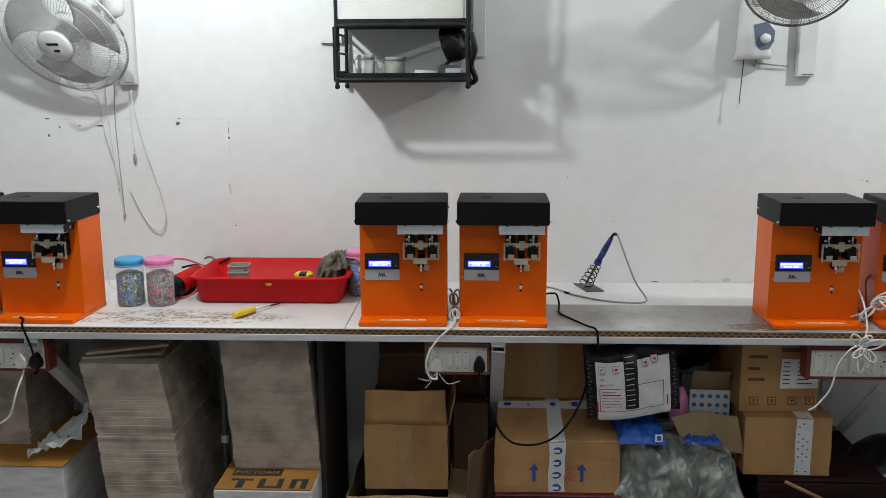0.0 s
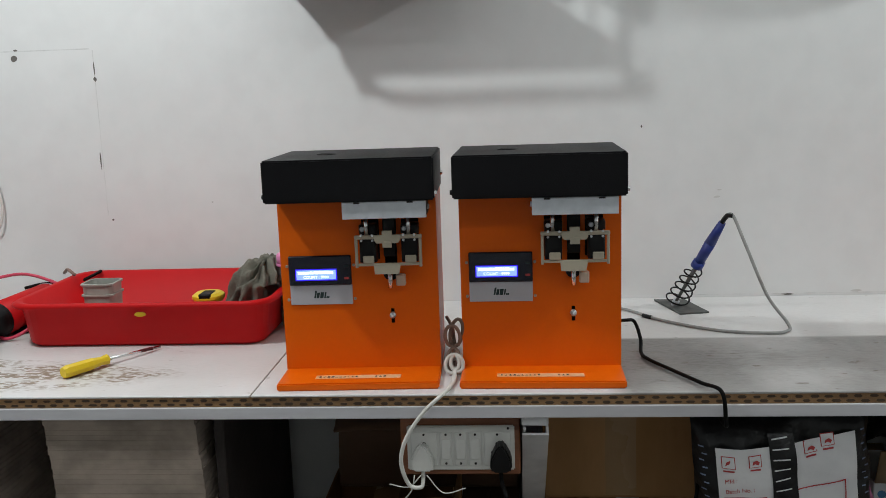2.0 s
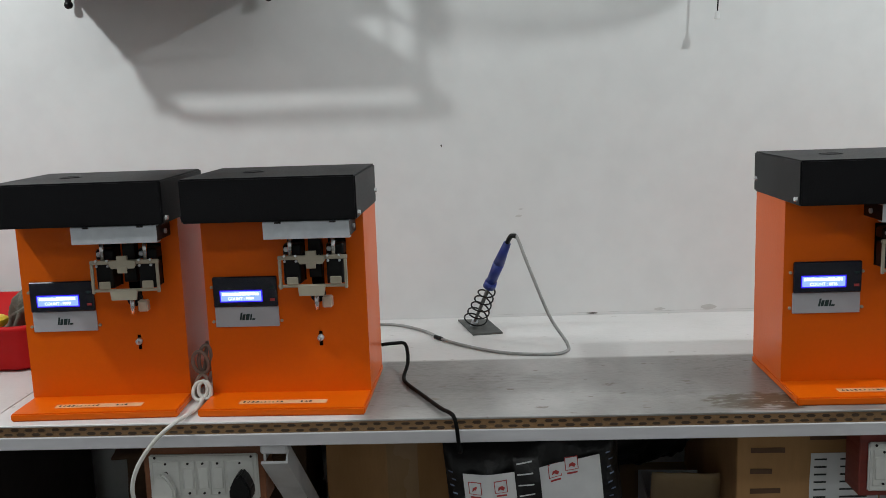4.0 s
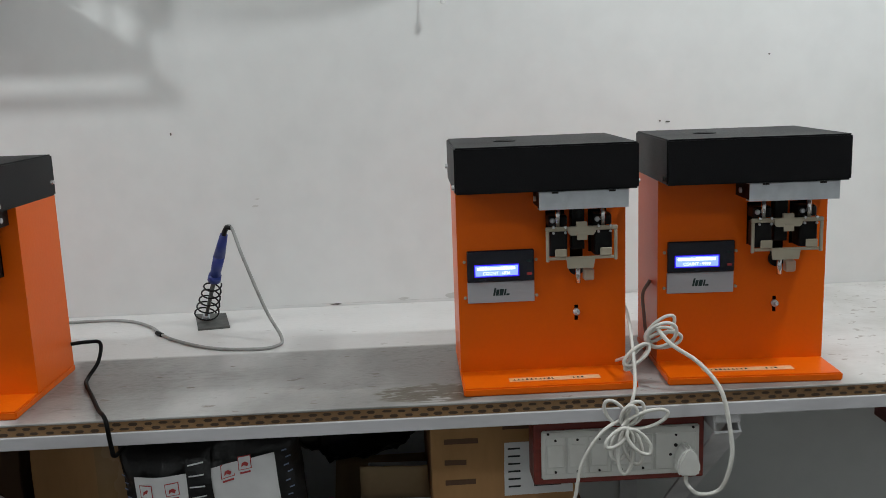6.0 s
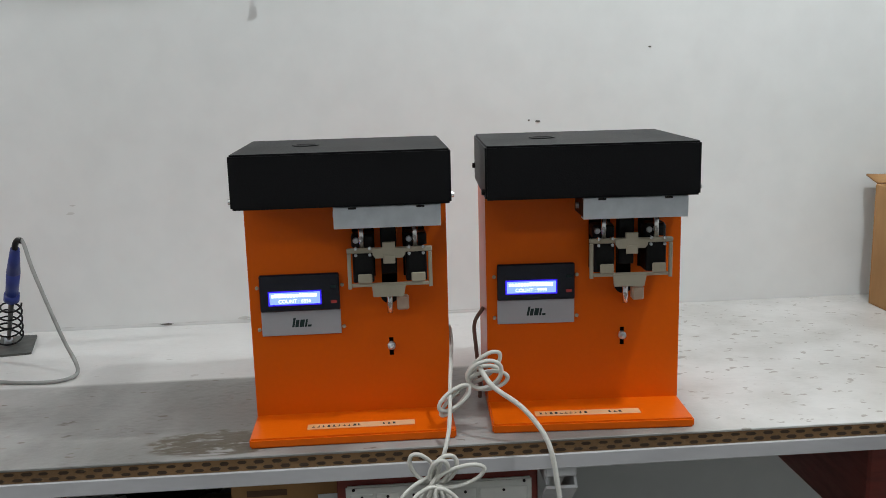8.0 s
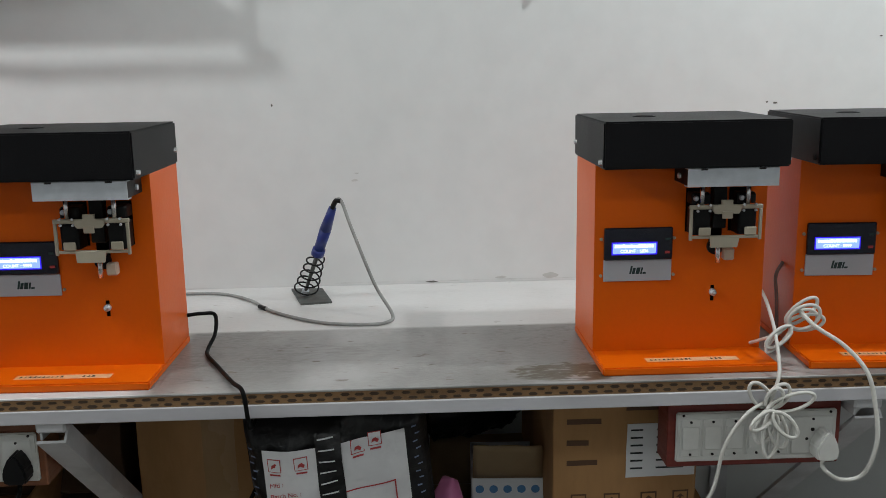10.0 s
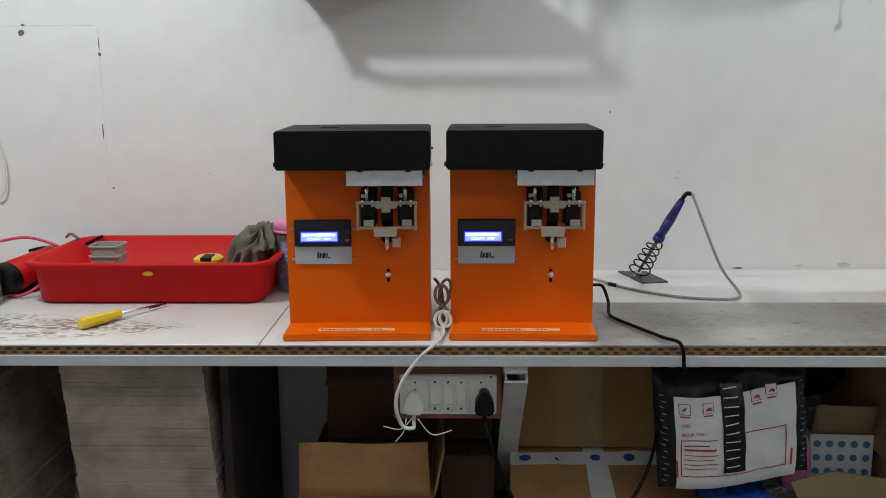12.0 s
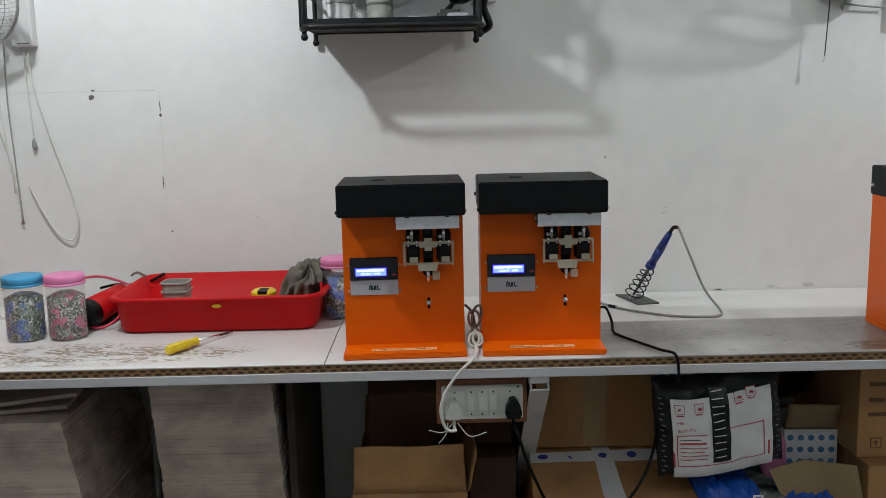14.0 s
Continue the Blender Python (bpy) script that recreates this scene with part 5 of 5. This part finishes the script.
for x0, x1, z0, z1 in ((0.236, 0.3, 0.612, 0.614), (0.236, 0.238, 0.54, 0.612), (0.236, 0.42, 0.538, 0.54), (0.418, 0.42, 0.54, 0.618), (0.345, 0.42, 0.618, 0.62)):
    part("print_line", pillow(x0, x1, z0, z1, 0.0143, 8, 4), INK_RED, mail)
for x, z in ((0.236, 0.662), (0.276, 0.664), (0.36, 0.674), (0.386, 0.68)):
    part("print_frame", pillow(x, x + 0.02, z, z + 0.02, 0.0142, 3, 3), INK_RED, mail)
    part("print_field", pillow(x + 0.0012, x + 0.0188, z + 0.0012, z + 0.0188, 0.0148, 3, 3), BAG_WHITE, mail)
    part("print_symbol", prism([(0, 0), (0.004, 0.003), (0.009, 0.001), (0.011, 0.006), (0.006, 0.009), (0.001, 0.006)], -0.0002, 0.0002), INK_RED, mail, m=Matrix.Translation(pillow_at(x + 0.005, z + 0.005, 0.0155)))
    part("print_bar", pillow(x + 0.002, x + 0.018, z - 0.0055, z - 0.0028, 0.0142, 3, 2), INK_RED, mail)
for k, (x1, mat) in enumerate(((0.285, INK), (0.297, INK_RED), (0.3, INK_RED), (0.292, INK_RED), (0.3, INK_RED), (0.298, INK_RED))):
    z = 0.602 - k * 0.0095
    part("print_bar", pillow(0.242, x1, z, z + (0.004 if k == 1 else 0.0018), 0.0143, 8, 2), mat, mail)
lettering("Batch No. :", 0.0098, INK_RED, Matrix.Translation(pillow_at(0.237, 0.624, 0.0225)) @ pose(0, 0, 0, 90, 0, 0) @ pose(0, 0, 0, 0, 0, 4.5), mail, "print", 0.0003)
lettering("Mfd :", 0.0098, INK_RED, Matrix.Translation(pillow_at(0.237, 0.64, 0.0215)) @ pose(0, 0, 0, 90, 0, 0) @ pose(0, 0, 0, 0, 0, 4.5), mail, "print", 0.0003)
for x0, x1 in ((0.206, 0.222), (0.45, 0.464)):
    for k in range(15):
        z = 0.52 + 0.0122 * k
        part("border_print", pillow(x0 + 0.004 * (k % 2), x0 + 0.004 * (k % 2) + 0.007, z, z + 0.0024, 0.009, 3, 2), PRINT_BLUE, mail)
for x0 in (0.228, 0.428):
    part("print_arrow", pillow(x0, x0 + 0.004, 0.535, 0.57, 0.0143, 2, 5), INK_RED, mail)

# opened carton with a loose flap, dotted box, taped cartons
carton("carton", "opened brown carton with a sagging flap", 0.462, 0.672, -0.43, -0.1, 0.213, 0.4, CARTON_PALE, 0, 0, ((1, 0.1, 60),))
e = thing("carton_flap", "loose pale cardboard flap draped over a heap", "cardboard")
bm = prism([(0.452, 0.49), (0.53, 0.512), (0.648, 0.494), (0.676, 0.372), (0.6, 0.384), (0.52, 0.405), (0.48, 0.43)], -0.49, -0.486)
part("flap", bm, CARTON_PALE, e)
dots = carton("small_carton", "small white box with blue dots and a brown flap", 0.538, 0.662, -0.36, -0.2, 0.404, 0.535, PAPER, -3, 0, ((0, 0.07, 75),), None, CARTON_PALE)
for i in range(5):
    for j in range(4):
        part("dot", rod((-0.048 + i * 0.024, -0.0802, 0.02 + j * 0.03), (-0.048 + i * 0.024, -0.0812, 0.02 + j * 0.03), 0.0075, n=10), BLUE_LABEL, dots)
low = carton("carton", "brown carton with a patterned white tape strip", 0.672, 0.926, -0.51, -0.1, 0.3125, 0.497, CARTON, -1, 0, (), (WHITE_TAPE, 0.022, 0.07))
for i in range(7):
    for j in range(3):
        part("tape_dot", box(0.027 + j * 0.013, 0.033 + j * 0.013, -0.2062, -0.2058, 0.012 + i * 0.024 + (j % 2) * 0.01, 0.017 + i * 0.024 + (j % 2) * 0.01), BLUE_LABEL, low)
up_box = carton("carton", "brown shipping carton with a white paper label", 0.655, 0.888, -0.46, -0.1, 0.5025, 0.735, CARTON, 1.2)
lab = part("paper_label", box(0.002, 0.113, -0.1812, -0.1804, 0.075, 0.17), PAPER, up_box, "white printed label")
for k in range(6):
    z = 0.157 - k * 0.0135
    part("print_bar", box(0.008, 0.028, -0.1818, -0.1813, z, z + 0.003), INK, lab)
    part("print_bar", box(0.05, 0.075 + 0.01 * (k % 3), -0.1818, -0.1813, z, z + 0.003), INK, lab)
for z, w in ((0.172, 0.055), (0.135, 0.035), (0.1, 0.05)):
    part("print_bar", box(-0.095, -0.095 + w, -0.181, -0.1803, z, z + 0.009), CARTON_SHADE_PRINT, up_box)
part("print_bar", box(0.0, 0.105, -0.181, -0.1803, 0.193, 0.206), CARTON_SHADE_PRINT, up_box)
for x in (-0.075, -0.02, 0.04, 0.092):
    part("handling_mark", box(x - 0.013, x + 0.013, -0.181, -0.1803, 0.022, 0.048), CARTON_SHADE_PRINT, up_box)
    part("mark_field", box(x - 0.0105, x + 0.0105, -0.1813, -0.1811, 0.0245, 0.0455), CARTON, up_box)
    part("mark_symbol", prism([(x - 0.007, 0.036), (x, 0.042), (x + 0.007, 0.036), (x + 0.001, 0.036), (x + 0.001, 0.027), (x - 0.002, 0.027), (x - 0.002, 0.036)], -0.1816, -0.1814), CARTON_SHADE_PRINT, up_box)
dented(up_box, 0.0015, 1.0, 1.0, 0.0, 2.0)
dented(low, 0.0025, 1.0, 1.0, 0.0, 4.0)
e = thing("poly_bag", "bundle of dark plastic stuffed under the bench", "bag")
bm = ball((0.52, -0.2, 0.65), 0.1, (1.15, 0.8, 0.75), 60)
for v in bm.verts:
    v.co += Vector(noise.noise_vector(v.co * 16)) * 0.02 + v.normal * 0.03 * crease(v.co * 14)
part("bag_body", bm, BAG_BLACK, e, smooth=True)
e = thing("poly_bag", "small crumpled pink plastic bag", "bag")
bm = ball((0.492, -0.4, 0.485), 0.03, (1.0, 1.0, 2.6), 16)
for v in bm.verts:
    v.co += Vector(noise.noise_vector(v.co * 45)) * 0.01
part("bag_body", bm, LID_PINK, e, smooth=True)
e = thing("motor_bundle", "dark motor bundled in plastic and tied with white cord", "motor")
bm = ball((1.2, -0.33, 0.25), 0.145, (1.15, 0.9, 0.85), 26)
for v in bm.verts:
    v.co += Vector(noise.noise_vector(v.co * 13)) * 0.022
part("wrapping", bm, BAG_BLACK, e, smooth=True)
part("cord_tie", cord([(1.06, -0.44, 0.28), (1.12, -0.475, 0.3), (1.2, -0.485, 0.295), (1.28, -0.465, 0.275), (1.33, -0.42, 0.25)], 0.0045), WHITE_CABLE, e, smooth=True)
part("cord_tie", cord([(1.17, -0.4, 0.375), (1.165, -0.455, 0.34), (1.162, -0.48, 0.29), (1.165, -0.47, 0.25)], 0.0055), WHITE_CABLE, e, smooth=True)
part("support_block", box(1.1, 1.3, -0.42, -0.2, 0.0005, 0.15, 0.01), CARTON_SHADE_PRINT, e)
e = thing("wood_stick", "thin bamboo stick leaning across a crate", "stick")
part("stick", rod((0.78, -0.555, 0.312), (1.14, -0.58, 0.14), 0.006, 0.0055, 10), EDGE, e)
e = thing("wooden_box", "dark maroon wooden box fixed under the bench", "box")
part("box_body", box(1.6, 1.82, -0.42, -0.05, 0.52, 0.7, 0.004), MAROON, e)
part("box_lid", box(1.59, 1.83, -0.43, -0.05, 0.7005, 0.715, 0.003), MAROON, e)
part("hanger", box(1.65, 1.77, -0.3, -0.2, 0.7155, 0.7628), MAROON, e)
rc = carton("carton", "brown printed carton standing on the bench end", 1.787, 2.04, -0.26, -0.05, 0.8035, 1.035, CARTON, 0, 0, ((1, 0.05, 12), (3, 0.05, 20)))
part("print_block", box(-0.11, -0.02, -0.1062, -0.1053, 0.14, 0.2), INK, rc)
part("white_band", box(-0.122, 0.122, -0.1062, -0.1053, 0.004, 0.115), PAPER, rc, "white printed lower half")
part("print_bar", box(-0.12, 0.1, -0.107, -0.1063, 0.026, 0.046), INK, rc)
wires = thing("loose_wire", "loose white wire ends under a switch board", "wire")
for pts in ([(-0.26, -0.6, 0.66), (-0.265, -0.6, 0.635), (-0.28, -0.6, 0.615)], [(-0.25, -0.6, 0.66), (-0.27, -0.6, 0.64), (-0.3, -0.6, 0.645)], [(-0.24, -0.6, 0.66), (-0.215, -0.6, 0.63), (-0.18, -0.6, 0.638)]):
    part("wire", cord(pts, 0.0011, 5), WHITE_CABLE, wires, smooth=True)

# ---- wall rack ----
region(1.02, 1, 0.004, 0.048, 0.046)
rack = thing("wall_rack", "black two-tier steel wall rack", "rack")
RX0, RX1, RY0, RY1 = -0.575, -0.16, -0.265, -0.05
for x in (RX0, RX1):
    for y in (RY0, RY1):
        part("post", rod((x, y, 1.455), (x, y, 2.0), 0.0062, n=10), SHELF_BLACK, rack)
        part("foot", ball((x, y, 1.453), 0.009), SHELF_BLACK, rack, smooth=True)
    for z in (1.5, 1.56, 1.62, 1.74, 1.8, 1.95):
        part("side_rung", rod((x, RY0, z), (x, RY1, z), 0.004, n=8), SHELF_BLACK, rack)
for z in (1.478, 1.648):
    tr = part("tier", box(RX0, RX1, RY0 + 0.004, RY1 - 0.004, z, z + 0.003), SHELF_BLACK, rack, "black steel tier")
    for b in ((RX0, RX1, RY0 - 0.004, RY0 + 0.003), (RX0, RX1, RY1 - 0.003, RY1 + 0.002), (RX0 - 0.003, RX0 + 0.003, RY0 + 0.0035, RY1 - 0.0035), (RX1 - 0.003, RX1 + 0.003, RY0 + 0.0035, RY1 - 0.0035)):
        part("tier_rail", box(*b, z - 0.004, z + 0.018, 0.002), SHELF_BLACK, tr)
for z, o in ((1.474, 0.052), (1.644, 0.02)):
    y = RY0 - o * 0.76
    part("front_rail", cord([(RX0 - 0.004, RY0 + 0.03, z), (RX0 - 0.004, y + 0.045, z), (RX0 + 0.008, y + 0.012, z), (RX0 + 0.045, y, z), (RX0 + 0.2, y, z), (RX1 - 0.045, y, z), (RX1 - 0.008, y + 0.012, z), (RX1 + 0.004, y + 0.045, z), (RX1 + 0.004, RY0 + 0.03, z)], 0.0085, 8, 6), SHELF_BLACK, rack, "bowed front rail", True)
for k in range(4):
    y = RY0 - 0.03 + 0.035 * k
    for x in (RX0, RX1):
        part("side_slat", rod((x - 0.004, y, 1.474), (x - 0.004, y, 1.64), 0.003, n=6), SHELF_BLACK, rack)
part("back_plate", box(RX1 + 0.012, RX1 + 0.055, -0.03 - 0.012, -0.03 - 0.001, 1.55, 2.0, 0.002), TRUNK, rack, "white wall plate")
for x in (RX0, RX1):
    part("wall_hook", rod((x, RY1, 1.9), (x, -0.03, 1.9), 0.006, n=8), SHELF_BLACK, rack)
bag = part("hanging_strap", cord([(RX1 + 0.01, RY0, 1.62), (RX1 + 0.022, RY0 - 0.005, 1.57), (RX1 + 0.01, RY0 + 0.01, 1.52), (RX1 + 0.024, RY0 + 0.02, 1.475), (RX1 + 0.006, RY0 + 0.03, 1.46)], 0.009, 8), BAG_BLACK, rack, smooth=True)
e = thing("poly_bag", "crumpled black plastic bag hanging in a wall rack", "bag")
bm = ball((RX1 - 0.035, RY0 + 0.07, 1.585), 0.05, (1.0, 0.9, 1.15), 24)
for v in bm.verts:
    v.co += Vector(noise.noise_vector(v.co * 22)) * 0.02
    v.co.x -= 0.5 * max(0.0, v.co.z - 1.59)
part("bag_body", bm, BAG_BLACK, e, smooth=True)
e = thing("polystyrene_box", "white polystyrene box standing on a black wall rack", "box")
part("box_body", box(RX0 + 0.02, RX1 - 0.01, RY0 + 0.008, RY1 - 0.008, 1.6515, 1.86, 0.006, seg=2), FOAM, e)
part("box_lid", box(RX0 + 0.015, RX1 - 0.006, RY0 + 0.005, RY1 - 0.005, 1.8605, 1.9, 0.006, seg=2), FOAM, e)
for x, y, r, h, mat, lab in ((-0.5, -0.15, 0.032, 0.075, FAN_WHITE, "white plastic tub on a wall rack"), (-0.4, -0.16, 0.032, 0.068, GREY_PLASTIC, "cloudy grey plastic tub on a wall rack"), (-0.445, -0.1, 0.024, 0.06, JAR, "small clear tub on a wall rack")):
    e = thing("plastic_tub", lab, "tub", "tubs on the rack")
    part("tub_body", lathe([(r * 0.92, 0.0004), (r, 0.004), (r, h * 0.8)], 24, (x, y, 1.481)), mat, e, smooth=True)
    part("tub_lid", lathe([(r * 1.06, h * 0.802), (r * 1.06, h * 0.97), (r * 0.98, h)], 24, (x, y, 1.481)), mat, e, smooth=True)
e = thing("glue_bottle", "small white glue bottle lying on a wall rack", "bottle")
part("bottle_body", rod((-0.335, -0.17, 1.494), (-0.27, -0.165, 1.494), 0.0125, n=14), FAN_WHITE, e, smooth=True)
part("nozzle", rod((-0.335, -0.17, 1.494), (-0.365, -0.172, 1.49), 0.006, 0.002, 10), FAN_WHITE, e, smooth=True)
e = thing("metal_clamp", "small dark metal clamp with bright jaws on a wall rack", "clamp")
part("clamp_body", box(-0.26, -0.195, -0.17, -0.12, 1.4815, 1.522, 0.008, seg=2), STAND, e)
part("jaw", box(-0.235, -0.18, -0.185, -0.172, 1.4815, 1.512, 0.004), STEEL, e)
part("lever", rod((-0.24, -0.15, 1.515), (-0.2, -0.14, 1.56), 0.007, 0.005, 10), BLACK, e)
e = thing("paper_sheets", "white paper sheets pinned on the wall", "paper")
part("sheet", box(-0.665, -0.59, -0.03 - 0.02, -0.03 - 0.001, 1.6, 1.606), PAPER, e)
part("sheet", box(-0.66, -0.592, -0.03 - 0.016, -0.03 - 0.001, 1.607, 1.628), PAPER, e)


# ---- wall fans ----
region(1.02, 1, 0.006, 0.048, 0.034)


def wall_fan(label, centre, radius, nod, turn, wire, mount):
    """Wall fan: wire guard of spokes and rings, three blades, hub badge, motor and wall bracket."""
    e = thing("wall_fan", label, "fan", "wall fans")
    head = part("motor", lathe([(0.03, -0.13), (0.05, -0.12), (0.058, -0.08), (0.055, -0.045), (0.03, -0.04)], 24), FAN_WHITE, e, "white plastic motor housing", True)
    m = Matrix.Translation(centre) @ pose(0, 0, 0, 0, 0, turn) @ pose(0, 0, 0, 90 + nod, 0, 0)
    head.matrix_basis = m
    guard = bmesh.new()
    R = radius
    for k in range(104):
        a = k * 2 * math.pi / 104
        c, s = math.cos(a), math.sin(a)
        cord([(0.055 * c, 0.055 * s, 0.052), (R * 0.55 * c, R * 0.55 * s, 0.05), (R * 0.88 * c, R * 0.88 * s, 0.028), (R * c, R * s, 0.0)], 0.0007, 4, 3, bm=guard)
    for k in range(40):
        a = k * 2 * math.pi / 40
        c, s = math.cos(a), math.sin(a)
        cord([(0.06 * c, 0.06 * s, -0.045), (R * 0.7 * c, R * 0.7 * s, -0.045), (R * c, R * s, 0.0)], 0.0007, 4, 3, bm=guard)
    tagged(part("wire_guard", guard, wire, head, "dusty wire guard", True), kind="stuff")
    for rr, z, t in ((R, 0, 0.0042), (R * 0.8, 0.037, 0.001), (R * 0.55, 0.051, 0.001), (R * 0.75, -0.045, 0.001), (R * 0.9, 0.022, 0.0009)):
        part("guard_ring", cord([(rr * math.cos(a), rr * math.sin(a), z) for a in (k * 2 * math.pi / 40 for k in range(41))], t, 6, 0), wire, head, smooth=True)
    hub = part("hub_badge", lathe([(0.0572, 0.047), (0.0572, 0.056), (0.05, 0.062), (0.01, 0.064)], 28), FAN_WHITE, head, "white hub badge", True)
    part("badge_bar", box(-0.02, 0.02, 0.008, 0.017, 0.0635, 0.0645), BEZEL, hub)
    part("badge_bar", box(-0.004, 0.016, -0.018, -0.008, 0.0635, 0.0645), BEZEL, hub)
    for k in range(3):
        def blade(u, v, k=k):
            a = k * 2 * math.pi / 3 + (u - 0.5) * (0.7 + 0.9 * v) + 0.35 * v
            r = 0.03 + (R * 0.86 - 0.03) * v
            return (r * math.cos(a), r * math.sin(a), (u - 0.5) * 0.035 * (1.2 - 0.4 * v))
        ob = part("blade", grid(blade, 10, 10), FAN_BLADE, head, smooth=True)
        ob.modifiers.new("thickness", "SOLIDIFY").thickness = 0.002
    mx, my, mz = mount
    back = m @ Vector((0, 0, -0.12))
    part("neck", rod(back, (mx, my + 0.03, mz + 0.06), 0.02, 0.028, 14), FAN_WHITE, e, smooth=True)
    bm = loft([rounded(-0.036, 0.036, -0.075, 0.075, 0.03, 0), rounded(-0.038, 0.038, -0.08, 0.08, 0.034, 0.03), rounded(-0.03, 0.03, -0.07, 0.07, 0.028, 0.058)])
    part("wall_bracket", bm, FAN_WHITE, e, "white plastic wall bracket", True, pose(mx, -0.03 - 0.001, mz, 90, 0, 0))
    return e


lf = wall_fan("white wall fan with a wire guard, tilted down", Vector((-1.473, -0.23, 1.631)), 0.215, 36, -8, FAN_WIRE, (-1.36, -0.09, 1.78))
rf = wall_fan("dusty white wall fan with a control dial", Vector((0.835, -0.33, 1.79)), 0.17, 34, -4, FAN_WIRE_DUSTY, (0.775, -0.09, 1.665))
part("dial_panel", prism([(0.766, 1.66), (0.808, 1.67), (0.834, 1.64), (0.832, 1.605), (0.818, 1.582), (0.79, 1.578), (0.775, 1.595)], -0.1, -0.09), FAN_BLUE, rf, "grey-blue control panel")
bm = loft([rounded(0.715, 0.835, -0.095, -0.031, 0.025, 1.548), rounded(0.722, 0.832, -0.098, -0.031, 0.025, 1.57), rounded(0.726, 0.83, -0.096, -0.031, 0.024, 1.7), rounded(0.74, 0.81, -0.09, -0.031, 0.02, 1.78)])
part("control_body", bm, FAN_WHITE, rf, "white control body", True)
part("dial", rod((0.803, -0.1, 1.615), (0.803, -0.116, 1.615), 0.017, 0.015, 20), FAN_WHITE, rf, "white round dial", True)
part("pull_cord", rod((0.745, -0.075, 1.549), (0.737, -0.075, 1.4), 0.0015, n=6), BLACK, rf)
part("cord_knob", rod((0.737, -0.075, 1.4), (0.7365, -0.075, 1.385), 0.0035, 0.006, 10), FAN_WHITE, rf)
part("lead", cord([(0.79, -0.06, 1.55), (0.785, -0.06, 1.52), (0.79, -0.05, 1.535), (0.85, -0.045, 1.53), (0.9, -0.042, 1.525)], 0.0028), GREY_CABLE, rf, smooth=True)
for name, x0, x1, z0 in (("L", -1.36, -1.305, 1.472), ("R", 0.925, 0.985, 1.49)):
    e = thing("cable_trunking", "white plastic cable trunking running up the wall", "trunking", "wall trunking")
    part("trunk_body", box(x0, x1, -0.03 - 0.034, -0.03 - 0.001, z0, 2.899, 0.003), TRUNK, e)
    part("end_mark", box(x0 + 0.015, x1 - 0.008, -0.03 - 0.0352, -0.03 - 0.0342, z0 + 0.006, z0 + 0.009), MARK, e)
region(1.02, 1, -0.066, 0.048, 0.034)
e = thing("hanging_wires", "thin white wires hanging down the wall from a fan", "wire")
for pts, mat, r in (([(-1.4, -0.12, 1.5), (-1.375, -0.05, 1.42), (-1.36, -0.045, 1.3), (-1.335, -0.045, 1.2), (-1.32, -0.045, 1.12), (-1.315, -0.045, 1.0)], WHITE_CABLE, 0.0022), ([(-1.33, -0.1, 1.5), (-1.345, -0.045, 1.35), (-1.335, -0.045, 1.22), (-1.325, -0.045, 1.1)], WHITE_CABLE, 0.002),
                    ([(-1.31, -0.06, 1.5), (-1.322, -0.045, 1.35), (-1.318, -0.045, 1.2), (-1.31, -0.045, 1.0)], GREY_CABLE, 0.002), ([(-1.255, -0.05, 1.455), (-1.25, -0.05, 1.38), (-1.22, -0.045, 1.24), (-1.18, -0.045, 1.1), (-1.165, -0.045, 1.01), (-1.18, -0.045, 0.955), (-1.215, -0.045, 0.965), (-1.25, -0.045, 1.02), (-1.285, -0.045, 1.1)], WHITE_CABLE, 0.0026),
                    ([(-1.265, -0.05, 1.455), (-1.268, -0.045, 1.4), (-1.262, -0.045, 1.24)], WHITE_CABLE, 0.0015), ([(-1.4, -0.2, 1.48), (-1.36, -0.19, 1.455), (-1.31, -0.15, 1.47), (-1.29, -0.09, 1.5)], GREY_CABLE, 0.0032)):
    part("wire", cord(pts, r, 6), mat, e, smooth=True)
part("cord_knob", ball((-1.262, -0.045, 1.215), 0.0085, (0.8, 0.5, 1.8)), GREY_CABLE, e, smooth=True)
